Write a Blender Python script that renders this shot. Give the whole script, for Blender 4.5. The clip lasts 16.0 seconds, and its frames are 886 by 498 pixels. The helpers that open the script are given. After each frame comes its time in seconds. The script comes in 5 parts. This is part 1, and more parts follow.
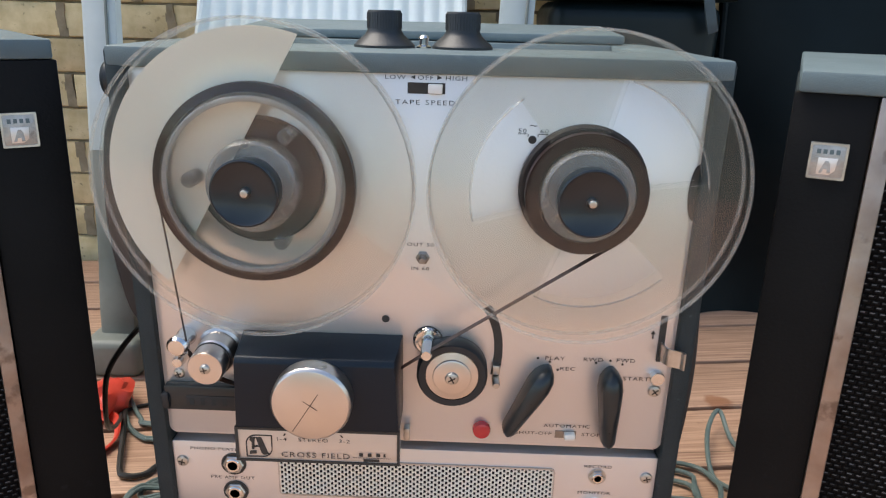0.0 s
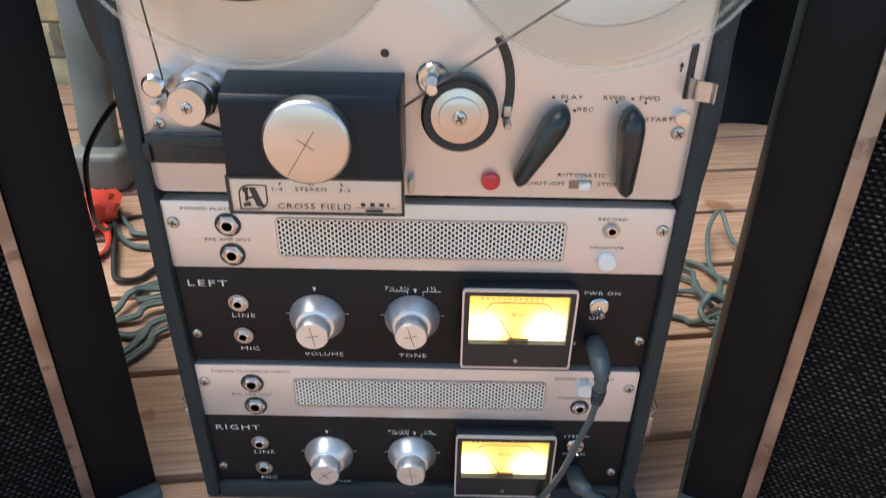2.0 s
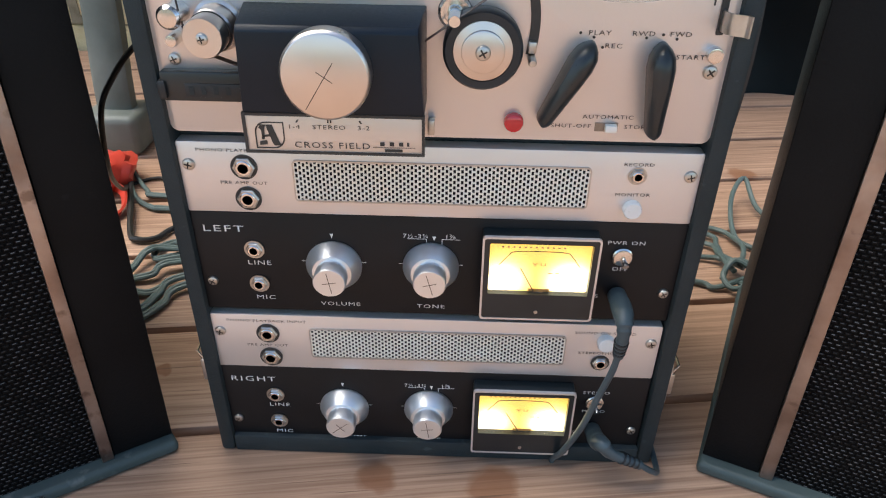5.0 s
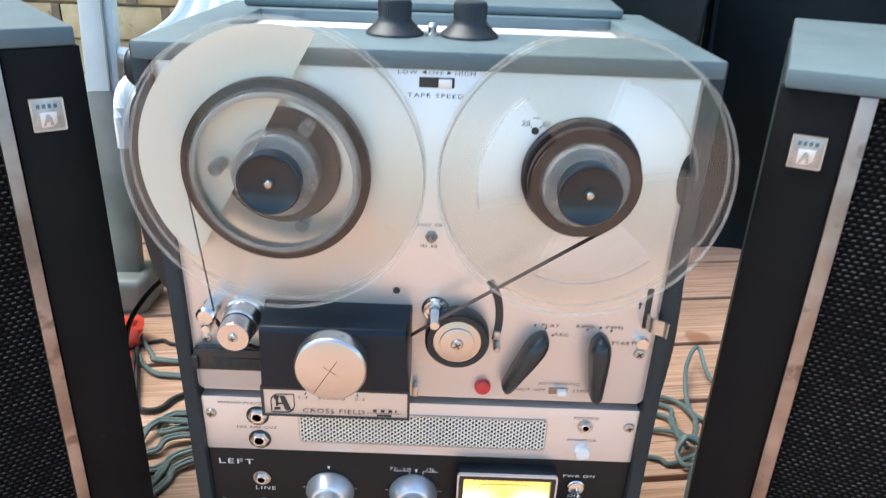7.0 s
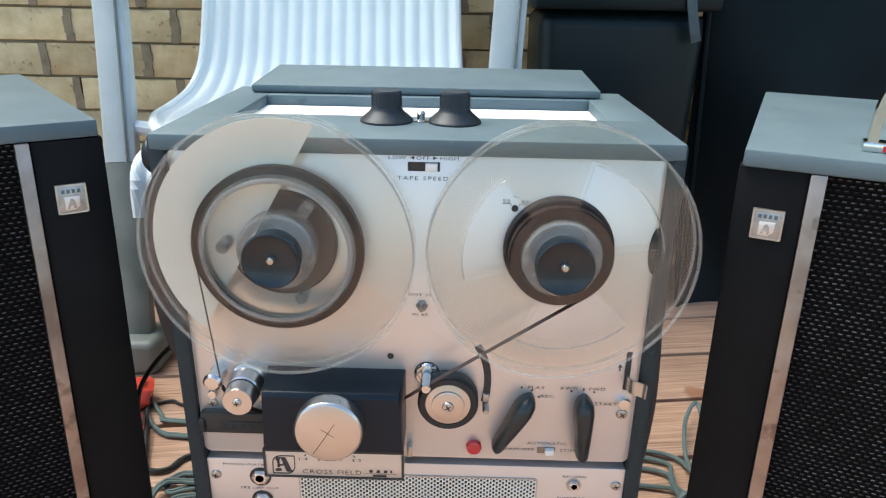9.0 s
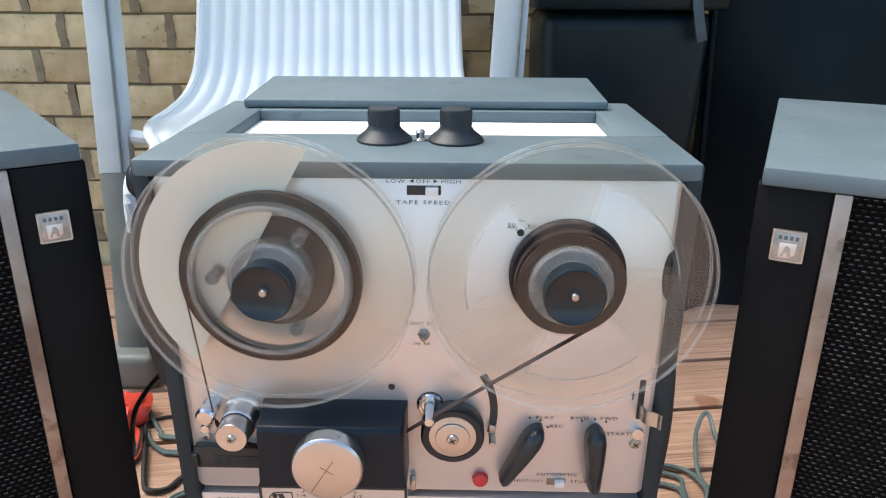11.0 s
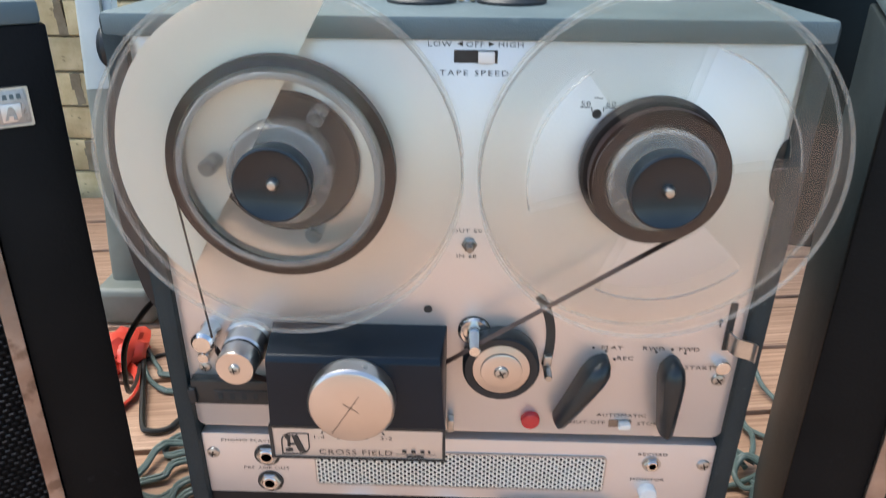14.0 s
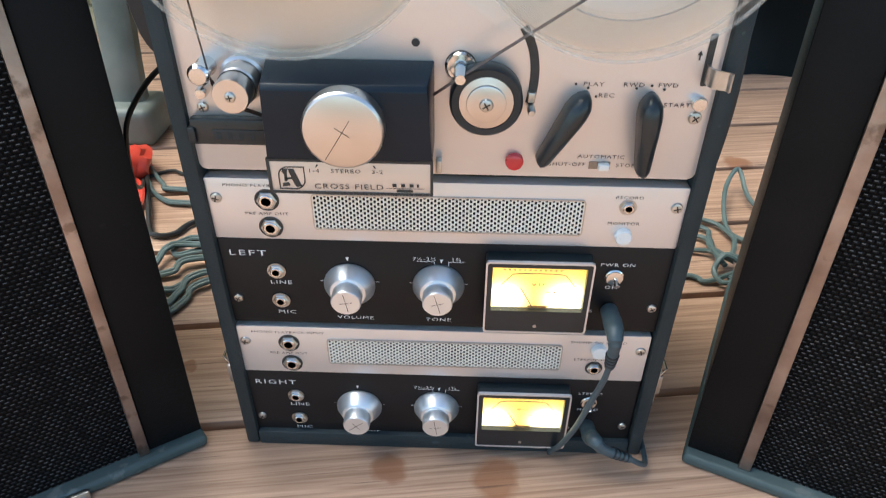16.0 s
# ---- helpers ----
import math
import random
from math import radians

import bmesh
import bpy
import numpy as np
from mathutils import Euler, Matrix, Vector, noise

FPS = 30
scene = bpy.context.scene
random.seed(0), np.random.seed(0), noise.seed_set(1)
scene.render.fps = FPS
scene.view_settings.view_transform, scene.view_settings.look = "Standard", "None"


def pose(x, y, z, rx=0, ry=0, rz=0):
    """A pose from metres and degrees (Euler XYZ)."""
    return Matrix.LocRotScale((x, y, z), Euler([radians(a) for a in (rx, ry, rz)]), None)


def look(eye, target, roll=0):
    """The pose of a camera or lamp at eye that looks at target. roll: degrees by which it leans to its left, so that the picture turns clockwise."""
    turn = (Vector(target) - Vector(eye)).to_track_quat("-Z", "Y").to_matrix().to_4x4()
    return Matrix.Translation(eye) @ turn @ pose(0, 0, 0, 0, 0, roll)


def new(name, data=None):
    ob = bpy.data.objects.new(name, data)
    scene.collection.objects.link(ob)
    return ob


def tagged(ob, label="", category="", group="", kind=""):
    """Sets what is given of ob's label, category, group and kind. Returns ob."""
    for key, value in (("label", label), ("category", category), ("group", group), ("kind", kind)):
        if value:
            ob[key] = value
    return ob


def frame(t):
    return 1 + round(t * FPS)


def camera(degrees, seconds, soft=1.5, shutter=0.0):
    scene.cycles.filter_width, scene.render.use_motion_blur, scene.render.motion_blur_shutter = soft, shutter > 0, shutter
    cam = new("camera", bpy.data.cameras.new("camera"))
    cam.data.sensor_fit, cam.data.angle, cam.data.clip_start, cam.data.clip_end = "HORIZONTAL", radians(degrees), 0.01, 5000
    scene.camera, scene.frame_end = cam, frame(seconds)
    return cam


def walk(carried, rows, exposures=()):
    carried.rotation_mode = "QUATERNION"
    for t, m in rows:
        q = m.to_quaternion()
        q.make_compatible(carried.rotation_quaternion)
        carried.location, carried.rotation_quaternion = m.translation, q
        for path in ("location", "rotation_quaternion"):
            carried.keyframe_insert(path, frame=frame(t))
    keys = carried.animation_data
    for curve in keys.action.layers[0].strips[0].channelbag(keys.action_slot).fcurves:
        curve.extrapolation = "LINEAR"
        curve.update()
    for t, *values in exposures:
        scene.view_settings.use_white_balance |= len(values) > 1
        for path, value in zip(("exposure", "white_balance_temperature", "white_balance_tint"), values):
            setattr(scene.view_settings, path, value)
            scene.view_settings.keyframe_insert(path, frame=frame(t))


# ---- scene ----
cam = camera(65.0, 16.0, soft=1.1, shutter=0.5)
PATH = [
    (0, (0.025, -0.389, 0.538), (-0.017, 1.504, -0.104), 1.4),
    (0.5, (0.017, -0.378, 0.531), (-0.031, 1.51, -0.127), -0.0),
    (1, (0.012, -0.372, 0.515), (-0.029, 1.478, -0.245), 0.4),
    (1.5, (0.012, -0.375, 0.483), (-0.013, 1.404, -0.43), 0.4),
    (2, (0.016, -0.382, 0.464), (0.016, 1.334, -0.563), 1.0),
    (2.5, (0.019, -0.389, 0.452), (0.01, 1.295, -0.626), 0.6),
    (3, (0.017, -0.392, 0.444), (0.003, 1.284, -0.648), 0.7),
    (5.5, (0.013, -0.384, 0.439), (-0.041, 1.316, -0.613), 0.7),
    (5.9, (0.011, -0.392, 0.467), (-0.119, 1.347, -0.513), -0.7),
    (6, (0.006, -0.394, 0.479), (-0.129, 1.367, -0.461), -0.3),
    (6.5, (0.01, -0.396, 0.536), (-0.043, 1.397, -0.348), 1.7),
    (7, (0.012, -0.407, 0.586), (0.013, 1.398, -0.276), 2.1),
    (7.5, (0.024, -0.424, 0.594), (0.07, 1.42, -0.177), 3.0),
    (8, (0.03, -0.426, 0.607), (0.036, 1.441, -0.11), 1.7),
    (8.5, (0.027, -0.436, 0.609), (0.018, 1.433, -0.103), 1.7),
    (9, (0.026, -0.434, 0.611), (-0.007, 1.431, -0.113), 1.0),
    (9.2, (0.022, -0.433, 0.61), (-0.023, 1.428, -0.12), 0.5),
    (11.3, (0.026, -0.395, 0.621), (-0.012, 1.464, -0.116), 0.1),
    (11.5, (0.02, -0.388, 0.616), (0.007, 1.464, -0.138), -0.0),
    (12, (0.018, -0.37, 0.603), (0.004, 1.468, -0.185), -0.3),
    (12.5, (-0.01, -0.363, 0.595), (-0.083, 1.459, -0.227), -0.8),
    (13, (-0.012, -0.355, 0.57), (-0.058, 1.453, -0.284), -0.3),
    (13.5, (-0.014, -0.326, 0.572), (-0.054, 1.49, -0.267), -0.2),
    (14, (-0.001, -0.336, 0.56), (-0.047, 1.463, -0.311), 0.5),
    (14.5, (0.004, -0.352, 0.551), (-0.057, 1.397, -0.418), 0.2),
    (15, (0.006, -0.371, 0.525), (-0.043, 1.32, -0.541), 0.6),
    (15.5, (0.011, -0.386, 0.508), (-0.035, 1.26, -0.628), 0.7),
    (16, (0.01, -0.393, 0.499), (-0.035, 1.224, -0.676), 0.5),
]
# the clip's own automatic exposure and white balance: seconds, stops, kelvin, tint
METER = [(0, 0.32, 6950, 9), (0.5, 0.48, 6700, 9), (1, 0.48, 6750, 10), (2, 0.52, 6650, 5), (3, 0.69, 6450, 3), (4.2, 0.60, 6700, 8), (5.5, 0.37, 6700, 6), (6, 0.58, 7200, 12), (6.5, 0.96, 6450, 5),
         (7, 0.90, 6250, 4), (7.5, 0.74, 6100, 4), (8.5, 0.50, 6450, 3), (9, 0.50, 6450, 3), (11.5, 0.48, 6700, 10), (12.5, 0.25, 7300, 14), (13, 0.08, 7800, 18), (13.5, 0.60, 6800, 11), (14.5, 0.52, 6400, 3), (15.5, 0.68, 6430, 2), (16, 0.69, 6420, 1)]
walk(cam, [(t, look(eye, target, roll)) for t, eye, target, roll in PATH], METER)

# ---- world and light ----
world = bpy.data.worlds.new("world")
scene.world = world
world.use_nodes = True
wn = world.node_tree.nodes
sky = wn.new("ShaderNodeTexSky")
sky.sky_type = 'NISHITA'
sky.sun_disc = False
SUN_EL, SUN_AZ = radians(62), radians(-64)
sky.sun_elevation, sky.sun_rotation = SUN_EL, SUN_AZ
wn["Background"].inputs["Strength"].default_value = 0.22
world.node_tree.links.new(sky.outputs[0], wn["Background"].inputs["Color"])
sun = new("sun", bpy.data.lights.new("sun", 'SUN'))
sun.data.energy, sun.data.angle, sun.data.color = 5.0, radians(50), (1.0, 0.95, 0.9)
sun.matrix_world = look((math.sin(SUN_AZ) * math.cos(SUN_EL) * 6, math.cos(SUN_AZ) * math.cos(SUN_EL) * 6, math.sin(SUN_EL) * 6), (0, 0, 0))


# ---- materials ----
def nodes_of(name):
    m = bpy.data.materials.new(name)
    m.use_nodes = True
    return m, m.node_tree.nodes, m.node_tree.links, m.node_tree.nodes["Principled BSDF"]


def surface(name, c1, c2, scale=30.0, rough=0.5, metal=0.0, bump=0.0, fine=400.0, stretch=(1, 1, 1), rvar=0.1, coat=0.0, spread=0.0):
    """Two colours mixed by a coarse noise, a fine relief, and a roughness that wanders."""
    m, n, l, p = nodes_of(name)
    tc, mp = n.new("ShaderNodeTexCoord"), n.new("ShaderNodeMapping")
    mp.inputs["Scale"].default_value = stretch
    l.new(tc.outputs["Object"], mp.inputs["Vector"])
    a, b = n.new("ShaderNodeTexNoise"), n.new("ShaderNodeTexNoise")
    a.inputs["Scale"].default_value, a.inputs["Detail"].default_value = scale, 5
    b.inputs["Scale"].default_value, b.inputs["Detail"].default_value = fine, 3
    l.new(mp.outputs[0], a.inputs["Vector"]), l.new(mp.outputs[0], b.inputs["Vector"])
    mix = n.new("ShaderNodeMix")
    mix.data_type = 'RGBA'
    mix.inputs["A"].default_value, mix.inputs["B"].default_value = (*c1, 1), (*c2, 1)
    fac = n.new("ShaderNodeMapRange")
    fac.inputs["From Min"].default_value, fac.inputs["From Max"].default_value = 0.3, 0.7
    l.new(a.outputs["Fac"], fac.inputs["Value"]), l.new(fac.outputs[0], mix.inputs["Factor"])
    colour = mix.outputs["Result"]
    if spread:
        info, hsv, mr = n.new("ShaderNodeObjectInfo"), n.new("ShaderNodeHueSaturation"), n.new("ShaderNodeMapRange")
        mr.inputs["To Min"].default_value, mr.inputs["To Max"].default_value = 1 - spread, 1 + spread
        l.new(info.outputs["Random"], mr.inputs["Value"]), l.new(mr.outputs[0], hsv.inputs["Value"])
        l.new(colour, hsv.inputs["Color"])
        colour = hsv.outputs["Color"]
    l.new(colour, p.inputs["Base Color"])
    rr = n.new("ShaderNodeMapRange")
    rr.inputs["To Min"].default_value, rr.inputs["To Max"].default_value = max(0.02, rough - rvar), min(1, rough + rvar)
    l.new(b.outputs["Fac"], rr.inputs["Value"]), l.new(rr.outputs[0], p.inputs["Roughness"])
    p.inputs["Metallic"].default_value = metal
    p.inputs["Coat Weight"].default_value = coat
    if bump:
        bp = n.new("ShaderNodeBump")
        bp.inputs["Strength"].default_value, bp.inputs["Distance"].default_value = bump, 0.001
        l.new(b.outputs["Fac"], bp.inputs["Height"]), l.new(bp.outputs[0], p.inputs["Normal"])
    return m


def clear_sheet(name, haze, tint=(0.97, 0.97, 0.95), rough=0.06):
    """Thin clear plastic: see-through, a Fresnel gloss and a little pale haze, for scratches and for drawn edge glints.
    """
    m, n, l, p = nodes_of(name)
    n.remove(p)
    out = n["Material Output"]
    tr, gl, df, lw = n.new("ShaderNodeBsdfTransparent"), n.new("ShaderNodeBsdfGlossy"), n.new("ShaderNodeBsdfDiffuse"), n.new("ShaderNodeLayerWeight")
    fr, pw = n.new("ShaderNodeMapRange"), n.new("ShaderNodeMath")
    lw.inputs["Blend"].default_value = 0.5
    pw.operation, pw.inputs[1].default_value = 'POWER', 4.0
    l.new(lw.outputs["Facing"], pw.inputs[0]), l.new(pw.outputs[0], fr.inputs["Value"])
    fr.inputs["To Min"].default_value, fr.inputs["To Max"].default_value = 0.024, 0.9
    tr.inputs["Color"].default_value = (*tint, 1)
    gl.inputs["Roughness"].default_value = rough
    df.inputs["Color"].default_value = (0.8, 0.78, 0.74, 1)
    nz, mr, tc = n.new("ShaderNodeTexNoise"), n.new("ShaderNodeMapRange"), n.new("ShaderNodeTexCoord")
    nz.inputs["Scale"].default_value, nz.inputs["Detail"].default_value = 40, 6
    mr.inputs["To Min"].default_value, mr.inputs["To Max"].default_value = haze * 0.3, haze * 1.7
    l.new(tc.outputs["Object"], nz.inputs["Vector"]), l.new(nz.outputs["Fac"], mr.inputs["Value"])
    m1, m2 = n.new("ShaderNodeMixShader"), n.new("ShaderNodeMixShader")
    l.new(mr.outputs[0], m1.inputs["Fac"]), l.new(tr.outputs[0], m1.inputs[1]), l.new(df.outputs[0], m1.inputs[2])
    l.new(fr.outputs[0], m2.inputs["Fac"]), l.new(m1.outputs[0], m2.inputs[1]), l.new(gl.outputs[0], m2.inputs[2])
    l.new(m2.outputs[0], out.inputs["Surface"])
    return m


def meter_glow(name):
    """The meter's backlit dial: warm yellow, hotter over two bulbs at its foot."""
    m, n, l, p = nodes_of(name)
    tc = n.new("ShaderNodeTexCoord")
    heat = None
    for x, w in ((-0.024, 1.0), (0.021, 1.15)):
        d, mr = n.new("ShaderNodeVectorMath"), n.new("ShaderNodeMapRange")
        d.operation = 'DISTANCE'
        d.inputs[1].default_value = (x, 0, -0.012)
        l.new(tc.outputs["Object"], d.inputs[0])
        mr.interpolation_type = 'SMOOTHERSTEP'
        mr.inputs["From Min"].default_value, mr.inputs["From Max"].default_value = 0.002, 0.030
        mr.inputs["To Min"].default_value, mr.inputs["To Max"].default_value = w, 0.0
        l.new(d.outputs["Value"], mr.inputs["Value"])
        if heat is None:
            heat = mr.outputs[0]
        else:
            add = n.new("ShaderNodeMath")
            add.operation = 'MAXIMUM'
            l.new(heat, add.inputs[0]), l.new(mr.outputs[0], add.inputs[1])
            heat = add.outputs[0]
    ramp = n.new("ShaderNodeValToRGB")
    ramp.color_ramp.elements[0].color = (0.95, 0.55, 0.06, 1)
    ramp.color_ramp.elements[1].color = (1.0, 0.93, 0.62, 1)
    e = ramp.color_ramp.elements.new(0.45)
    e.color = (1.0, 0.76, 0.22, 1)
    st = n.new("ShaderNodeMapRange")
    st.inputs["To Min"].default_value, st.inputs["To Max"].default_value = 1.1, 2.5
    l.new(heat, ramp.inputs[0]), l.new(heat, st.inputs["Value"])
    l.new(ramp.outputs[0], p.inputs["Emission Color"]), l.new(st.outputs[0], p.inputs["Emission Strength"])
    p.inputs["Base Color"].default_value = (0.5, 0.42, 0.25, 1)
    p.inputs["Roughness"].default_value = 0.6
    return m


def deck_wood(name):
    """Pinkish softwood: long grain, growth rings, two spilled stains."""
    m, n, l, p = nodes_of(name)
    tc, info = n.new("ShaderNodeTexCoord"), n.new("ShaderNodeObjectInfo")
    shift, mp = n.new("ShaderNodeVectorMath"), n.new("ShaderNodeMapping")
    l.new(tc.outputs["Object"], shift.inputs[0])
    big = n.new("ShaderNodeVectorMath")
    big.operation = 'SCALE'
    big.inputs[0].default_value = (3.0, 7.0, 1.0)
    l.new(info.outputs["Random"], big.inputs["Scale"]), l.new(big.outputs[0], shift.inputs[1])
    mp.inputs["Scale"].default_value = (1.2, 58, 8)
    l.new(shift.outputs[0], mp.inputs["Vector"])
    grain, broad = n.new("ShaderNodeTexNoise"), n.new("ShaderNodeTexNoise")
    grain.inputs["Scale"].default_value, grain.inputs["Detail"].default_value, grain.inputs["Distortion"].default_value = 5, 8, 0.6
    broad.inputs["Scale"].default_value = 7
    l.new(mp.outputs[0], grain.inputs["Vector"]), l.new(shift.outputs[0], broad.inputs["Vector"])
    ramp = n.new("ShaderNodeValToRGB")
    ramp.color_ramp.elements[0].position, ramp.color_ramp.elements[1].position = 0.34, 0.66
    ramp.color_ramp.elements[0].color, ramp.color_ramp.elements[1].color = (0.29, 0.165, 0.105, 1), (0.50, 0.315, 0.212, 1)
    l.new(grain.outputs["Fac"], ramp.inputs[0])
    hsv, vr = n.new("ShaderNodeHueSaturation"), n.new("ShaderNodeMapRange")
    vr.inputs["To Min"].default_value, vr.inputs["To Max"].default_value = 0.8, 1.2
    l.new(broad.outputs["Fac"], vr.inputs["Value"]), l.new(vr.outputs[0], hsv.inputs["Value"]), l.new(ramp.outputs[0], hsv.inputs["Color"])
    colour = hsv.outputs["Color"]
    geo, wob, warp = n.new("ShaderNodeNewGeometry"), n.new("ShaderNodeTexNoise"), n.new("ShaderNodeVectorMath")
    wob.inputs["Scale"].default_value = 35
    l.new(geo.outputs["Position"], wob.inputs["Vector"])
    warp.operation = 'MULTIPLY_ADD'
    warp.inputs[1].default_value = (0.03, 0.03, 0)
    l.new(wob.outputs["Color"], warp.inputs[0]), l.new(geo.outputs["Position"], warp.inputs[2])
    for sx, sy, sr in ((-0.030, -0.012, 0.016), (0.060, -0.018, 0.021), (0.435, 0.545, 0.02), (-0.24, 0.10, 0.008)):
        d, mr, mx = n.new("ShaderNodeVectorMath"), n.new("ShaderNodeMapRange"), n.new("ShaderNodeMix")
        d.operation = 'DISTANCE'
        d.inputs[1].default_value = (sx, sy, 0.0)
        l.new(warp.outputs[0], d.inputs[0]), l.new(d.outputs["Value"], mr.inputs["Value"])
        mr.inputs["From Min"].default_value, mr.inputs["From Max"].default_value = sr * 0.7, sr * 1.1
        mr.inputs["To Min"].default_value, mr.inputs["To Max"].default_value = 0.72, 0.0
        mx.data_type = 'RGBA'
        mx.inputs["B"].default_value = (0.23, 0.085, 0.032, 1)
        l.new(mr.outputs[0], mx.inputs["Factor"]), l.new(colour, mx.inputs["A"])
        colour = mx.outputs["Result"]
    l.new(colour, p.inputs["Base Color"])
    p.inputs["Roughness"].default_value = 0.55
    bp = n.new("ShaderNodeBump")
    bp.inputs["Strength"].default_value, bp.inputs["Distance"].default_value = 0.35, 0.0015
    l.new(grain.outputs["Fac"], bp.inputs["Height"]), l.new(bp.outputs[0], p.inputs["Normal"])
    return m


def woven_cloth(name):
    """Black loudspeaker cloth: a coarse staggered weave with silvery flecks."""
    m, n, l, p = nodes_of(name)
    tc, mp = n.new("ShaderNodeTexCoord"), n.new("ShaderNodeMapping")
    mp.inputs["Rotation"].default_value = (radians(90), 0, 0)
    l.new(tc.outputs["Object"], mp.inputs["Vector"])
    br = n.new("ShaderNodeTexBrick")
    br.inputs["Scale"].default_value, br.inputs["Brick Width"].default_value, br.inputs["Row Height"].default_value = 1.0, 0.0050, 0.0034
    br.inputs["Mortar Size"].default_value, br.inputs["Mortar Smooth"].default_value = 0.0009, 0.6
    br.inputs["Color1"].default_value, br.inputs["Color2"].default_value, br.inputs["Mortar"].default_value = (0.006, 0.0058, 0.006, 1), (0.0105, 0.0100, 0.0105, 1), (0.0025, 0.0024, 0.0025, 1)
    l.new(mp.outputs[0], br.inputs["Vector"])
    da = n.new("ShaderNodeTexBrick")
    da.inputs["Scale"].default_value, da.inputs["Brick Width"].default_value, da.inputs["Row Height"].default_value = 1.0, 0.0050, 0.0034
    da.inputs["Mortar Size"].default_value, da.inputs["Mortar Smooth"].default_value, da.inputs["Bias"].default_value = 0.00146, 0.15, 0.1
    da.inputs["Color1"].default_value, da.inputs["Color2"].default_value, da.inputs["Mortar"].default_value = (0, 0, 0, 1), (1, 1, 1, 1), (0, 0, 0, 1)
    wob, nz = n.new("ShaderNodeVectorMath"), n.new("ShaderNodeTexNoise")
    nz.inputs["Scale"].default_value, nz.inputs["Detail"].default_value = 260, 2
    l.new(mp.outputs[0], nz.inputs["Vector"])
    wob.operation, wob.inputs[1].default_value = 'MULTIPLY_ADD', (0.0008, 0.0005, 0.0)
    l.new(nz.outputs["Color"], wob.inputs[0]), l.new(mp.outputs[0], wob.inputs[2])
    l.new(wob.outputs[0], da.inputs["Vector"])
    patch, pr, fl = n.new("ShaderNodeTexNoise"), n.new("ShaderNodeMapRange"), n.new("ShaderNodeMath")
    patch.inputs["Scale"].default_value, patch.inputs["Detail"].default_value = 18, 3
    l.new(mp.outputs[0], patch.inputs["Vector"])
    pr.inputs["From Min"].default_value, pr.inputs["From Max"].default_value, pr.inputs["To Min"].default_value = 0.32, 0.66, 0.45
    l.new(patch.outputs["Fac"], pr.inputs["Value"])
    fl.operation = 'MULTIPLY'
    l.new(da.outputs["Color"], fl.inputs[0]), l.new(pr.outputs[0], fl.inputs[1])
    mx = n.new("ShaderNodeMix")
    mx.data_type = 'RGBA'
    mx.inputs["B"].default_value = (0.165, 0.165, 0.17, 1)
    l.new(fl.outputs[0], mx.inputs["Factor"]), l.new(br.outputs["Color"], mx.inputs["A"])
    l.new(mx.outputs["Result"], p.inputs["Base Color"])
    p.inputs["Roughness"].default_value = 0.6
    p.inputs["Specular IOR Level"].default_value = 0.06
    bp = n.new("ShaderNodeBump")
    bp.inputs["Strength"].default_value, bp.inputs["Distance"].default_value = 0.9, 0.0015
    bp.invert = True
    l.new(br.outputs["Fac"], bp.inputs["Height"]), l.new(bp.outputs[0], p.inputs["Normal"])
    return m


# one vinyl: tops paled for sky light, sides darkened for shade, in the colour
VINYL_LIT = surface("sky_lit_vinyl", (0.086, 0.126, 0.141), (0.120, 0.164, 0.179), 14, 0.55, 0, 0.22, 1100)
VINYL_SHADED = surface("shaded_side_vinyl", (0.017, 0.026, 0.029), (0.027, 0.037, 0.041), 20, 0.5, 0, 0.4, 900)
# the base's vinyl has the shade near the deck put into its colour
VINYL_BASE_SHADED = surface("shaded_base_vinyl", (0.036, 0.058, 0.058), (0.055, 0.080, 0.080), 16, 0.55, 0, 0.25, 900)
SILVER = surface("satin_aluminium", (0.71, 0.665, 0.635), (0.78, 0.735, 0.705), 5, 0.36, 0.66, 0.06, 500, (1, 1, 1), 0.08)
SILVER_B = surface("satin_aluminium_pale", (0.62, 0.56, 0.50), (0.70, 0.64, 0.58), 7, 0.36, 0.6, 0.05, 600, (1, 1, 8), 0.08)
VINYL_SHADED.node_tree.nodes["Principled BSDF"].inputs["Specular IOR Level"].default_value = 0.3
GRILLE = surface("pale_grille", (0.84, 0.80, 0.70), (0.90, 0.86, 0.76), 60, 0.45, 0.1)
BLACK_PANEL = surface("black_panel", (0.007, 0.0065, 0.007), (0.012, 0.011, 0.012), 12, 0.42, 0, 0.05, 700)
BLACK_PANEL.node_tree.nodes["Principled BSDF"].inputs["Specular IOR Level"].default_value = 0.25
BLACK_PLASTIC = surface("black_plastic", (0.009, 0.013, 0.015), (0.017, 0.023, 0.026), 30, 0.32, 0, 0.05, 500, coat=0.08)
RUBBER = surface("black_rubber", (0.009, 0.012, 0.015), (0.017, 0.022, 0.027), 60, 0.45, 0, 0.1, 800)
TABLE = surface("dark_brown_rubber", (0.016, 0.011, 0.010), (0.026, 0.019, 0.017), 60, 0.5, 0, 0.1, 800)
CAP = surface("blue_black_cap", (0.006, 0.011, 0.016), (0.011, 0.018, 0.024), 50, 0.36, 0, 0.05, 600, coat=0.15)
AMBER = surface("amber_coil", (0.30, 0.13, 0.02), (0.62, 0.33, 0.06), 700, 0.5)
NAVY = surface("dark_blue_lacquer", (0.0045, 0.0095, 0.0160), (0.0075, 0.0140, 0.0225), 15, 0.38, 0, 0.05, 600, coat=0.05)
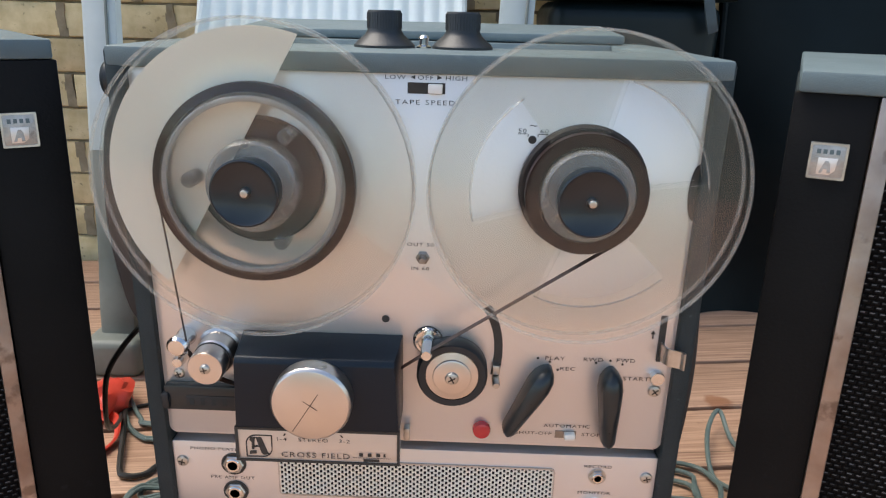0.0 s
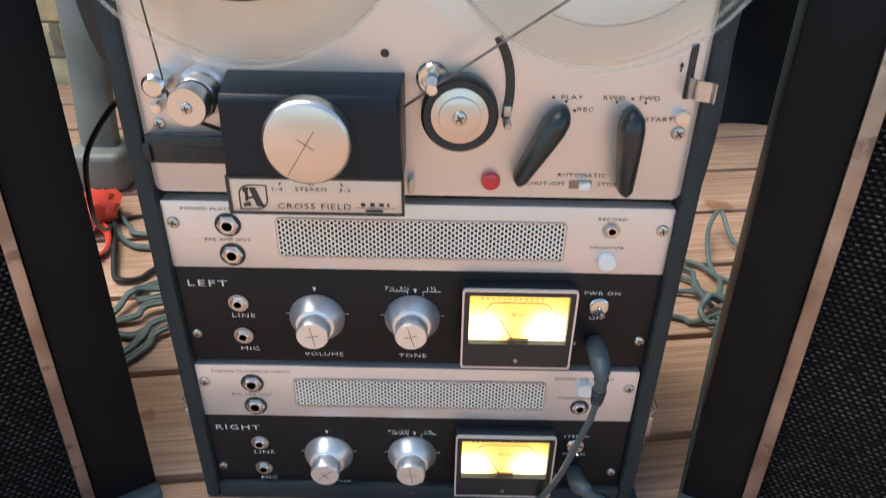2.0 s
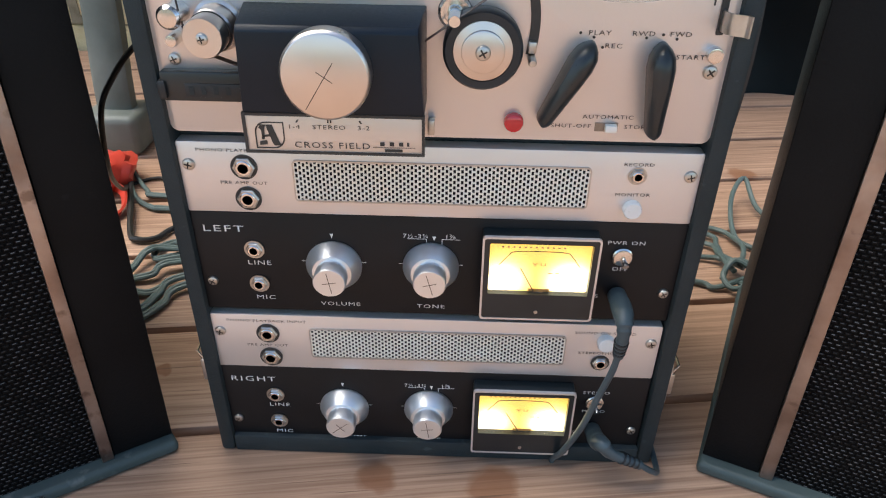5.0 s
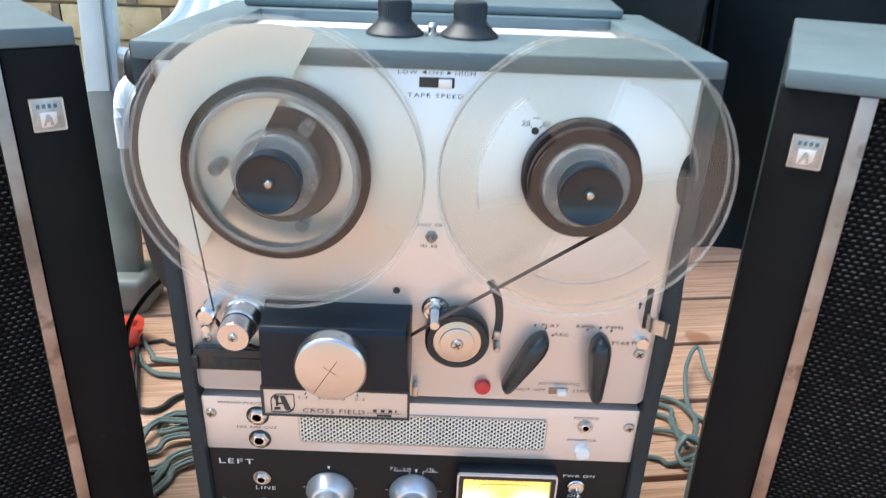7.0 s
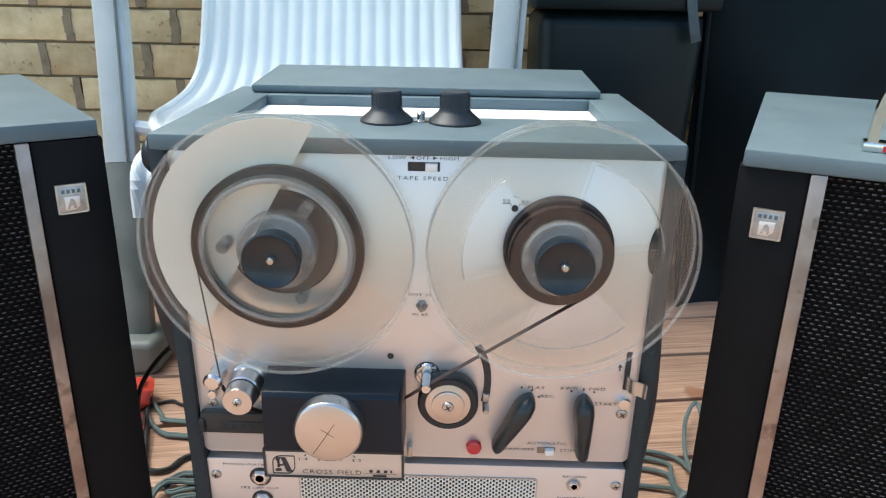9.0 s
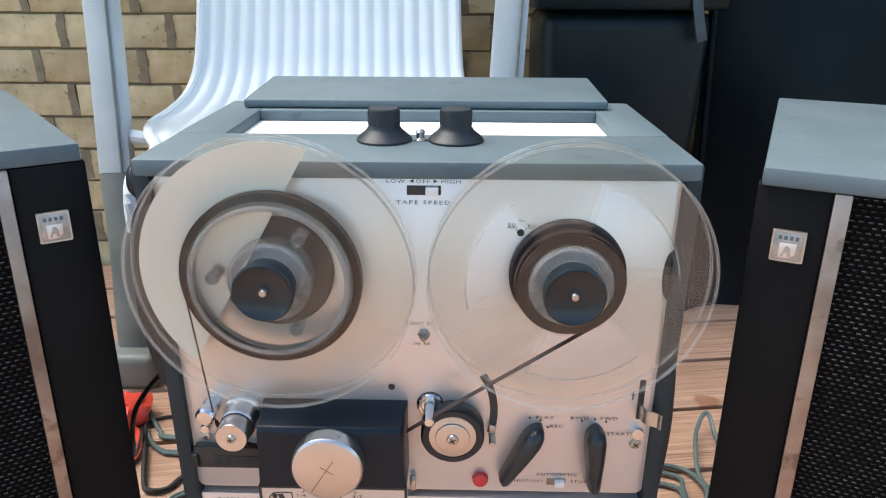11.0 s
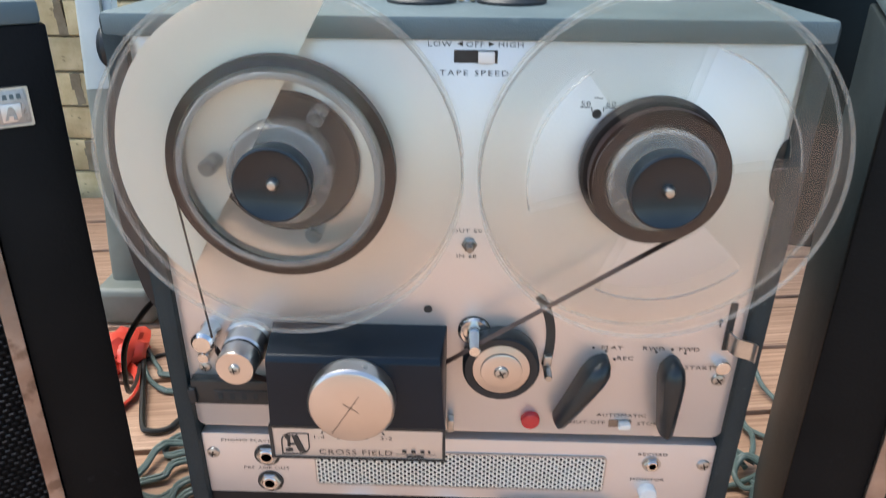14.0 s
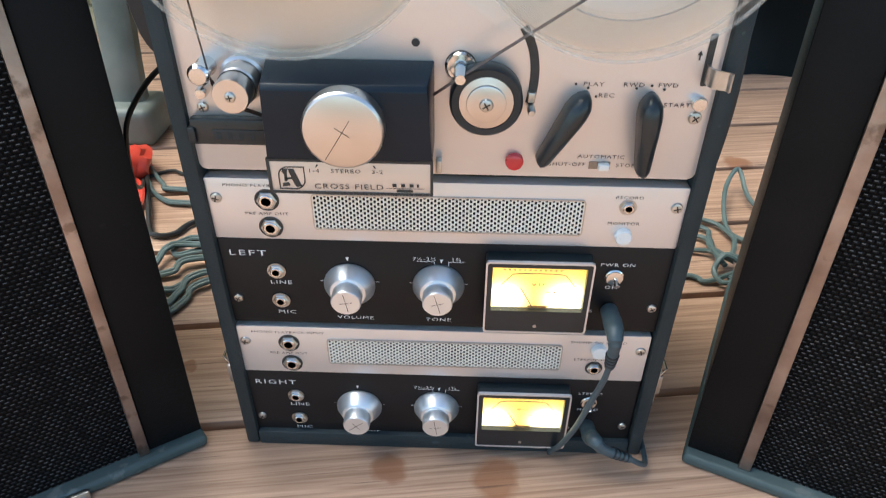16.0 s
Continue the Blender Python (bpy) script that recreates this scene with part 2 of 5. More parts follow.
CHROME = surface("chrome", (0.66, 0.65, 0.63), (0.78, 0.77, 0.75), 40, 0.16, 1.0, 0.03, 300, rvar=0.06)
STEEL = surface("worn_steel", (0.45, 0.43, 0.40), (0.62, 0.60, 0.57), 90, 0.32, 1.0, 0.1, 600)
SPUN = surface("spun_aluminium", (0.78, 0.785, 0.79), (0.86, 0.865, 0.87), 20, 0.38, 0.85, 0.0, 300, rvar=0.03)
DULL_STEEL = surface("dull_steel", (0.20, 0.185, 0.17), (0.32, 0.30, 0.28), 90, 0.38, 1.0, 0.1, 600)
TURNED = surface("turned_aluminium", (0.63, 0.575, 0.54), (0.71, 0.655, 0.62), 20, 0.31, 1.0, 0.0, 300, rvar=0.02)
tan = TURNED.node_tree.nodes.new("ShaderNodeTangent")
tan.direction_type, tan.axis = 'RADIAL', 'Y'
TURNED.node_tree.links.new(tan.outputs[0], TURNED.node_tree.nodes["Principled BSDF"].inputs["Tangent"])
TURNED.node_tree.nodes["Principled BSDF"].inputs["Anisotropic"].default_value = 0.3
RED = surface("red_lens", (0.55, 0.012, 0.02), (0.65, 0.02, 0.03), 60, 0.15, 0, coat=0.6)
WHITE_PLASTIC = surface("white_plastic", (0.74, 0.73, 0.70), (0.80, 0.79, 0.76), 40, 0.3)
INK = surface("dark_ink", (0.03, 0.027, 0.025), (0.045, 0.04, 0.036), 200, 0.6)
PALE_INK = surface("pale_ink", (0.68, 0.67, 0.64), (0.76, 0.75, 0.72), 200, 0.6)
PAPER = surface("cream_paper", (0.79, 0.76, 0.68), (0.84, 0.81, 0.74), 10, 0.6, 0, 0.05, 300)
WHITE_CARD = surface("white_card", (0.78, 0.78, 0.77), (0.84, 0.84, 0.82), 15, 0.7)
NAVY.node_tree.nodes["Principled BSDF"].inputs["Specular IOR Level"].default_value = 0.25
TAPE = surface("brown_tape", (0.016, 0.007, 0.005), (0.030, 0.012, 0.008), 50, 0.45, 0, 0.1, 1500)
TAPE_THIN = surface("thin_brown_tape", (0.040, 0.021, 0.016), (0.065, 0.036, 0.028), 50, 0.4, 0, 0.1, 1500)
TAPE.node_tree.nodes["Principled BSDF"].inputs["Specular IOR Level"].default_value = 0.25
CLEAR = clear_sheet("clear_styrene", 0.006, (0.985, 0.985, 0.975))
# the glint of moulded edges, put in as a pale diffuse haze
RIM_GLINT = clear_sheet("hazy_rim_glint", 0.13, rough=0.03)
CLOUDY = clear_sheet("cloudy_styrene", 0.20, (0.93, 0.95, 0.92), 0.12)
BOSS = clear_sheet("moulded_boss", 0.09)
HAZY = clear_sheet("hazy_styrene", 0.010, (0.985, 0.985, 0.975))
ACRYLIC = clear_sheet("clear_acrylic", 0.015, (0.95, 0.93, 0.93), 0.03)
GLOW = meter_glow("lit_dial")
# mottled tarnish, with the deck's brown reflection put into the colour
TRIM = surface("tarnished_tinted_trim", (0.20, 0.145, 0.122), (0.45, 0.375, 0.335), 22, 0.36, 0.9, 0.6, 70, rvar=0.16)
CLOTH = woven_cloth("speaker_cloth")
BOARD = surface("black_board", (0.0042, 0.0042, 0.0047), (0.0078, 0.0076, 0.0080), 14, 0.5, 0, 0.2, 500)
BOARD.node_tree.nodes["Principled BSDF"].inputs["Specular IOR Level"].default_value = 0.12
BADGE = surface("badge_metal", (0.34, 0.34, 0.34), (0.5, 0.5, 0.5), 150, 0.35, 0.8, 0.4, 700)
DECK = deck_wood("deck_wood")
BRICK = surface("yellow_brick", (0.53, 0.405, 0.205), (0.72, 0.585, 0.345), 28, 0.85, 0, 0.9, 240, spread=0.16)
MORTAR = surface("mortar", (0.21, 0.165, 0.10), (0.33, 0.27, 0.18), 40, 0.95, 0, 0.8, 300)
# the chair's own plastic, with shade put into its greyer colour
CHAIR_FRAME_SHADED = surface("shaded_frame_plastic", (0.36, 0.40, 0.39), (0.50, 0.54, 0.53), 9, 0.4, 0, 0.08, 300)
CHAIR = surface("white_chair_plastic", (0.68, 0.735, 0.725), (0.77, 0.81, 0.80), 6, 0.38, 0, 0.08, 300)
# grubby plastic, darkened further by shade put into the colour
CHAIR_DIRTY_SHADED = surface("weathered_shaded_plastic", (0.105, 0.118, 0.10), (0.20, 0.215, 0.19), 11, 0.5, 0, 0.15, 200)
DARK = surface("dark_sheet_plastic", (0.0035, 0.0085, 0.0105), (0.007, 0.0145, 0.0175), 4, 0.36, 0, 0.2, 60)
SHEET = surface("black_sheet", (0.0022, 0.0048, 0.0058), (0.005, 0.0098, 0.0118), 5, 0.45, 0, 0.2, 60)
SHEET.node_tree.nodes["Principled BSDF"].inputs["Specular IOR Level"].default_value = 0.12
DARK.node_tree.nodes["Principled BSDF"].inputs["Specular IOR Level"].default_value = 0.22
CABLE = surface("grey_green_cable", (0.07, 0.105, 0.10), (0.11, 0.15, 0.14), 30, 0.45)
CABLE_BLACK = surface("black_cable", (0.012, 0.012, 0.012), (0.02, 0.02, 0.02), 30, 0.45)
CABLE_BLUE = surface("blue_grey_plug", (0.035, 0.055, 0.066), (0.055, 0.08, 0.092), 40, 0.45, 0, 0.1, 300)
RED_CABLE = surface("red_plastic", (0.62, 0.05, 0.03), (0.7, 0.08, 0.05), 40, 0.35)


def flecks(m, scale, low, high, colour, amount, stretch=(1, 1, 1)):
    """Pits, splits or scuffs of another colour, where a noise passes a limit."""
    n, l = m.node_tree.nodes, m.node_tree.links
    base = n["Principled BSDF"].inputs["Base Color"]
    under = base.links[0].from_socket
    tc, mp, nz, mr, mx = n.new("ShaderNodeTexCoord"), n.new("ShaderNodeMapping"), n.new("ShaderNodeTexNoise"), n.new("ShaderNodeMapRange"), n.new("ShaderNodeMix")
    info, add = n.new("ShaderNodeObjectInfo"), n.new("ShaderNodeVectorMath")
    l.new(tc.outputs["Object"], add.inputs[0]), l.new(info.outputs["Random"], add.inputs[1])
    mp.inputs["Scale"].default_value = stretch
    nz.inputs["Scale"].default_value, nz.inputs["Detail"].default_value = scale, 4
    mr.inputs["From Min"].default_value, mr.inputs["From Max"].default_value, mr.inputs["To Max"].default_value = low, high, amount
    mx.data_type = 'RGBA'
    mx.inputs["B"].default_value = (*colour, 1)
    l.new(add.outputs[0], mp.inputs["Vector"]), l.new(mp.outputs[0], nz.inputs["Vector"])
    l.new(nz.outputs["Fac"], mr.inputs["Value"]), l.new(mr.outputs[0], mx.inputs["Factor"])
    l.new(under, mx.inputs["A"]), l.new(mx.outputs["Result"], base)


flecks(DECK, 7, 0.655, 0.70, (0.10, 0.052, 0.032), 0.75, (0.7, 26, 6))
flecks(DECK, 16, 0.72, 0.78, (0.17, 0.085, 0.045), 0.7, (1, 1.6, 1))
flecks(BRICK, 75, 0.64, 0.72, (0.16, 0.115, 0.06), 0.6)
flecks(BRICK, 9, 0.58, 0.75, (0.33, 0.27, 0.15), 0.5)
flecks(VINYL_LIT, 60, 0.66, 0.76, (0.23, 0.27, 0.28), 0.35)
flecks(VINYL_LIT, 35, 0.66, 0.72, (0.045, 0.062, 0.07), 0.5)
flecks(VINYL_SHADED, 90, 0.66, 0.74, (0.10, 0.12, 0.125), 0.45)
flecks(VINYL_BASE_SHADED, 55, 0.62, 0.70, (0.16, 0.17, 0.165), 0.5)
flecks(BOARD, 45, 0.68, 0.74, (0.03, 0.03, 0.032), 0.4)
flecks(TRIM, 60, 0.60, 0.68, (0.10, 0.065, 0.05), 0.6)
EARTH = surface("ground", (0.10, 0.10, 0.07), (0.16, 0.15, 0.11), 3, 0.95, 0, 0.5, 40)


# ---- mesh helpers ----
def thing(name, m=None, label="", category="", group=""):
    ob = new(name)
    ob.empty_display_size = 0.02
    if m is not None:
        ob.matrix_basis = m
    return tagged(ob, label, category, group)


def mesh_of(bm, name, material, sharp=35):
    bmesh.ops.recalc_face_normals(bm, faces=bm.faces)
    for f in bm.faces:
        f.smooth = True
    for e in bm.edges:
        e.smooth = len(e.link_faces) == 2 and e.calc_face_angle(0) < radians(sharp)
    me = bpy.data.meshes.new(name)
    bm.to_mesh(me)
    bm.free()
    me.materials.append(material)
    return me


def part(name, bm, material, parent=None, label="", at=None):
    ob = new(name, mesh_of(bm, name, material))
    ob.parent = parent
    if at is not None:
        ob.location = at
    return tagged(ob, label)


def box(x0, x1, y0, y1, z0, z1, bev=0.0, seg=2, bm=None):
    own = bmesh.new()
    bmesh.ops.create_cube(own, size=1)
    for v in own.verts:
        v.co = Vector(((x0 + x1) / 2 + v.co.x * (x1 - x0), (y0 + y1) / 2 + v.co.y * (y1 - y0), (z0 + z1) / 2 + v.co.z * (z1 - z0)))
    if bev:
        bmesh.ops.bevel(own, geom=list(own.edges), offset=bev, segments=seg, affect='EDGES', profile=0.5)
    return own if bm is None else join(bm, own)


def join(bm, other):
    me = bpy.data.meshes.new("t")
    other.to_mesh(me)
    other.free()
    bm.from_mesh(me)
    bpy.data.meshes.remove(me)
    return bm


def lathe(profile, c=(0, 0, 0), axis='y', n=32, bm=None, closed=False):
    """A turned form: profile of (radius, height); the height runs towards -y, or up for axis z."""
    bm = bmesh.new() if bm is None else bm
    c = Vector(c)
    rings = []
    for r, h in profile:
        ring = []
        for i in range(n if r > 1e-6 else 1):
            a = 2 * math.pi * i / n
            u, w = r * math.cos(a), r * math.sin(a)
            off = {'y': (u, -h, w), 'z': (u, w, h), 'x': (h, u, w)}[axis]
            ring.append(bm.verts.new(c + Vector(off)))
        rings.append(ring)
    pairs = list(zip(rings, rings[1:])) + ([(rings[-1], rings[0])] if closed else [])
    for a, b in pairs:
        for i in range(n):
            q = [a[i % len(a)], a[(i + 1) % len(a)], b[(i + 1) % len(b)], b[i % len(b)]]
            q = [v for k, v in enumerate(q) if v not in q[:k]]
            if len(q) > 2:
                bm.faces.new(q)
    if not closed:
        for ring in (rings[0], rings[-1]):
            if len(ring) > 1:
                bm.faces.new(ring)
    return bm


def smooth_path(pts, per=6):
    pts = [Vector(p) for p in pts]
    if len(pts) < 3:
        return pts
    out = []
    ext = [2 * pts[0] - pts[1], *pts, 2 * pts[-1] - pts[-2]]
    for i in range(1, len(ext) - 2):
        a, b, c, d = ext[i - 1:i + 3]
        for k in range(per):
            t = k / per
            out.append(0.5 * (2 * b + (c - a) * t + (2 * a - 5 * b + 4 * c - d) * t * t + (3 * b - a - 3 * c + d) * t ** 3))
    out.append(pts[-1])
    return out


def tube(pts, r, n=8, per=6, bm=None, section=None, side=None):
    """A swept round cord, or a flat section of (across, up) offsets with a fixed side direction."""
    bm = bmesh.new() if bm is None else bm
    path = smooth_path(pts, per)
    ref = Vector(side) if side else Vector((0.13, 0.31, 0.94))
    rings = []
    for i, p in enumerate(path):
        d = (path[min(i + 1, len(path) - 1)] - path[max(i - 1, 0)]).normalized()
        if side:
            u = (ref - ref.dot(d) * d).normalized()
            v = d.cross(u)
        else:
            u = d.cross(ref)
            u = u.normalized() if u.length > 1e-4 else d.orthogonal().normalized()
            v = d.cross(u)
        rad = r[min(i * len(r) // len(path), len(r) - 1)] if isinstance(r, (list, tuple)) else r
        sec = section or [(rad * math.cos(2 * math.pi * k / n), rad * math.sin(2 * math.pi * k / n)) for k in range(n)]
        rings.append([bm.verts.new(p + u * a + v * b) for a, b in sec])
    for a, b in zip(rings, rings[1:]):
        for k in range(len(a)):
            bm.faces.new((a[k], a[(k + 1) % len(a)], b[(k + 1) % len(a)], b[k]))
    bm.faces.new(rings[0]), bm.faces.new(rings[-1])
    return bm


def rounded(x0, x1, z0, z1, r, n=5):
    pts = []
    for cx, cz, a0 in ((x1 - r, z1 - r, 0), (x0 + r, z1 - r, 90), (x0 + r, z0 + r, 180), (x1 - r, z0 + r, 270)):
        for k in range(n + 1):
            a = radians(a0 + 90 * k / n)
            pts.append((cx + r * math.cos(a), cz + r * math.sin(a)))
    return pts


def plate(outline, y0, y1, bev=0.0, bm=None):
    """A flat outline in x and z, from its back y0 to its front y1."""
    own = bmesh.new()
    a = [own.verts.new((x, y0, z)) for x, z in outline]
    b = [own.verts.new((x, y1, z)) for x, z in outline]
    own.faces.new(a)
    top = own.faces.new(b)
    for i in range(len(a)):
        j = (i + 1) % len(a)
        own.faces.new((a[i], a[j], b[j], b[i]))
    if bev:
        bmesh.ops.bevel(own, geom=list(top.edges), offset=bev, segments=2, affect='EDGES', profile=0.5)
    return own if bm is None else join(bm, own)


def hoop(outer, inner, y0, y1, bm=None):
    """A frame between two outlines with the same count of points."""
    own = bmesh.new()
    rings = [[own.verts.new((x, y, z)) for x, z in o] for o, y in ((outer, y0), (outer, y1), (inner, y1), (inner, y0))]
    n = len(outer)
    for a, b in zip(rings, rings[1:] + rings[:1]):
        for i in range(n):
            own.faces.new((a[i], a[(i + 1) % n], b[(i + 1) % n], b[i]))
    return own if bm is None else join(bm, own)


def letters(text, x, z, h, parent, material=INK, y=-0.0004, wide=1.35, gap=1.15, align='CENTER', name="lettering"):
    cu = bpy.data.curves.new("t", 'FONT')
    cu.body, cu.size, cu.align_x, cu.extrude, cu.space_character, cu.resolution_u = text, h / 0.70, align, 0.0, gap, 2
    cu.offset = -0.004 * h
    tmp = bpy.data.objects.new("t", cu)
    me = bpy.data.meshes.new_from_object(tmp)
    bpy.data.objects.remove(tmp)
    me.transform(Matrix.Translation((x, y, z - h / 2)) @ Matrix.Rotation(radians(90), 4, 'X') @ Matrix.Diagonal((wide, 1, 1, 1)))
    me.name = name
    me.materials.append(material)
    ob = new(name, me)
    ob.parent = parent
    return ob


def bars(spots, parent, material, y, name="marking"):
    """Plain printed bars, each a part of its own."""
    for x0, x1, z0, z1 in spots:
        bm = bmesh.new()
        bm.faces.new([bm.verts.new(p) for p in ((x0, y, z0), (x1, y, z0), (x1, y, z1), (x0, y, z1))])
        part(name, bm, material, parent)


# ---- ground, deck and wall ----
ground = part("ground", box(-60, 60, -60, 60, -0.30, -0.12), EARTH)
tagged(ground, "bare brown earth under the deck", "ground", kind="structure")
DECK_TURN = 7.7
deck = thing("floor", pose(0, 0, 0, 0, 0, DECK_TURN), "pinkish softwood deck boards with dark gaps", "floor")
deck["kind"] = "structure"
PITCH = 0.1375


def plank(x1):
    return mesh_of(box(-1.9, x1, -PITCH / 2 + 0.004, PITCH / 2 - 0.004, -0.03, 0, 0.003, 2), "plank", DECK)


WALL_Y = 1.10
board_mesh = plank(1.9)
for i in range(-13, 10):
    y, slip = 0.0415 - PITCH / 2 + i * PITCH, 0.15 * math.sin(i * 2.3)
    # the last boards are cut off along the wall
    end = (WALL_Y - 0.004 - (y + PITCH / 2) * math.cos(radians(DECK_TURN))) / math.sin(radians(DECK_TURN)) - slip
    b = new("plank", board_mesh if end > 1.9 else plank(end))
    b.parent = deck
    b.location = (slip, y, 0)
joists = bmesh.new()
for x in (-1.6, -0.8, 0.0, 0.8, 1.6):
    box(x - 0.03, x + 0.03, -1.9, 1.35, -0.13, -0.031, bm=joists)
part("joist", joists, EARTH, deck)

wall = part("wall_north", box(-3.2, 3.2, WALL_Y + 0.006, WALL_Y + 0.22, -0.13, 2.1), MORTAR)
tagged(wall, "rough yellow stock brick wall with recessed mortar", "wall", kind="structure")


# ---- the reel-to-reel recorder ----
rec = thing("tape_recorder", pose(0, 0, 0), "grey vinyl reel-to-reel tape recorder standing upright on the deck", "tape recorder")
CW, CH, CD = 0.1715, 0.517, 0.202
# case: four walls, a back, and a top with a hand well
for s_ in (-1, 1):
    part("case_side", box(*sorted((s_ * CW, s_ * (CW - 0.0115))), -0.004, CD, 0, CH, 0.003), VINYL_SHADED, rec, "grey vinyl case side, darkened for shade")
part("case_base", box(-CW + 0.0115, CW - 0.0115, -0.004, CD, 0, 0.0165, 0.002), VINYL_SHADED, rec)
part("case_back", box(-CW + 0.0115, CW - 0.0115, CD - 0.012, CD, 0.0165, CH - 0.03), VINYL_SHADED, rec)
part("chassis", box(-CW + 0.0115, CW - 0.0115, 0.0115, 0.05, 0.0165, 0.44), VINYL_SHADED, rec)
# the top's paler vinyl has the sky light in its colour
part("top_front", box(-CW + 0.0015, CW - 0.0015, -0.0045, 0.072, CH - 0.0105, CH + 0.0006, 0.002), VINYL_LIT, rec, "grey vinyl top of the case")
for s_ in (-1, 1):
    part("top_side", box(*sorted((s_ * (CW - 0.0015), s_ * 0.136)), 0.072, CD, CH - 0.0105, CH + 0.0006, 0.001), VINYL_LIT, rec)
part("top_rear", box(-0.136, 0.136, 0.158, CD, CH - 0.0105, CH + 0.0006, 0.001), VINYL_LIT, rec)
w = box(-0.140, 0.140, 0.070, 0.073, CH - 0.06, CH - 0.011)
box(-0.140, 0.140, 0.158, 0.162, CH - 0.06, CH - 0.0108, bm=w)
box(-0.140, -0.1365, 0.073, 0.158, CH - 0.06, CH - 0.0108, bm=w)
box(0.1365, 0.140, 0.073, 0.158, CH - 0.06, CH - 0.0108, bm=w)
part("well", w, VINYL_SHADED, rec)
part("well_card", box(-0.1362, 0.1362, 0.0735, 0.1575, CH - 0.012, CH - 0.008), WHITE_CARD, rec, "white card lining in the top well")
lid = box(-0.151, 0.147, 0, 0.102, 0, 0.007, 0.002)
lid_ob = part("lid", lid, VINYL_LIT, rec, "grey vinyl lid flap laid back")
lid_ob.matrix_basis = pose(0, 0.166, CH + 0.0010, 3.0, 0, 0)
# side fittings
for sx, hz in ((-1, 0.412), (1, 0.318)):
    if sx < 0:
        part("strap_lug", lathe([(0, 0), (0.011, 0), (0.0125, sx * 0.003), (0.0125, sx * 0.009), (0.010, sx * 0.012), (0, sx * 0.012)], (sx * CW, 0.024, 0.497), 'x', 20), RUBBER, rec)
    q = 1.0 if sx < 0 else 0.45
    st = tube([(sx * (CW + 0.001), 0.032, hz + 0.066), (sx * (CW + 0.007 * q), 0.030, hz + 0.050), (sx * (CW + 0.011 * q), 0.028, hz), (sx * (CW + 0.007 * q), 0.030, hz - 0.050), (sx * (CW + 0.001), 0.032, hz - 0.066)], 0, section=[(-0.013, -0.008 * q), (-0.010, -0.010 * q), (0.010, -0.010 * q), (0.013, -0.008 * q), (0.013, 0.008 * q), (0.010, 0.010 * q), (-0.010, 0.010 * q), (-0.013, 0.008 * q)], side=(0, 1, 0))
    part("carrying_handle", st, RUBBER, rec, "black rubber carrying strap")
    lt = part("latch", box(*sorted((sx * CW, sx * (CW + 0.0025))), 0.003, 0.027, 0.060, 0.098, 0.0008), STEEL, rec, "steel latch")
    part("latch_lever", box(*sorted((sx * (CW + 0.0026), sx * (CW + 0.0075))), 0.008, 0.022, 0.064, 0.084, 0.0012), STEEL, lt)
    part("latch_hook", tube([(sx * (CW + 0.005), 0.010, 0.083), (sx * (CW + 0.0085), 0.010, 0.092), (sx * (CW + 0.0085), 0.020, 0.092), (sx * (CW + 0.005), 0.020, 0.083)], 0.0012, 8, 1), CHROME, lt)
    part("foot", lathe([(0, 0), (0.012, 0), (0.012, 0.006), (0.008, 0.010), (0, 0.010)] if sx > 0 else [(0, 0), (0.012, 0), (0.012, -0.006), (0.008, -0.010), (0, -0.010)], (sx * CW, 0.03, 0.036), 'x', 18), RUBBER, rec, "round black rubber foot")

# deck plate
PX = 0.1598
deck_plate = part("deck_plate", plate(rounded(-PX, PX, 0.2735, 0.5068, 0.004), 0.0095, 0.0, 0.0008), SILVER, rec, "satin aluminium tape deck plate")


def screw(x, z, parent, r=0.0036, y=0.0, m=STEEL, turn=20):
    bm = lathe([(r, 0), (r, 0.0006), (r * 0.85, 0.0015), (r * 0.45, 0.0021), (0, 0.0022)], (x, y, z), n=18)
    s = part("screw", bm, m, parent)
    b2 = bmesh.new()
    for a in (turn, turn + 90):
        ca, sa = math.cos(radians(a)), math.sin(radians(a))
        q = [(u * ca - v * sa, u * sa + v * ca) for u, v in ((-r * .6, -r * .11), (r * .6, -r * .11), (r * .6, r * .11), (-r * .6, r * .11))]
        vs = [b2.verts.new((x + u, y - 0.00235, z + v)) for u, v in q]
        b2.faces.new(vs)
    part("slot", b2, INK, s)
    return s


# speed switch
part("switch_well", box(-0.0052, 0.0155, -0.0003, 0.002, 0.4958, 0.5018), INK, deck_plate)
part("switch_slider", box(0.0062, 0.0140, -0.0038, 0.001, 0.4962, 0.5014, 0.0006), WHITE_PLASTIC, deck_plate, "white slide switch")
letters("LOW", -0.0120, 0.5045, 0.0024, deck_plate)
letters("OFF", 0.0046, 0.5045, 0.0024, deck_plate)
letters("HIGH", 0.0215, 0.5045, 0.0024, deck_plate)
for s, x in ((-1, -0.0022), (1, 0.0122)):
    tri = bmesh.new()
    tri.faces.new([tri.verts.new(p) for p in ((x - s * 0.0012, -0.0004, 0.5058), (x - s * 0.0012, -0.0004, 0.5034), (x + s * 0.0016, -0.0004, 0.5046))])
    part("marking", tri, INK, deck_plate)
letters("TAPE SPEED", 0.0046, 0.4912, 0.0026, deck_plate, gap=1.3)
# equaliser toggle in the middle
part("toggle_nut", lathe([(0.0042, 0), (0.0042, 0.0014), (0.003, 0.002), (0.0022, 0.004)], (0.0045, 0, 0.4005), n=6), DULL_STEEL, deck_plate)
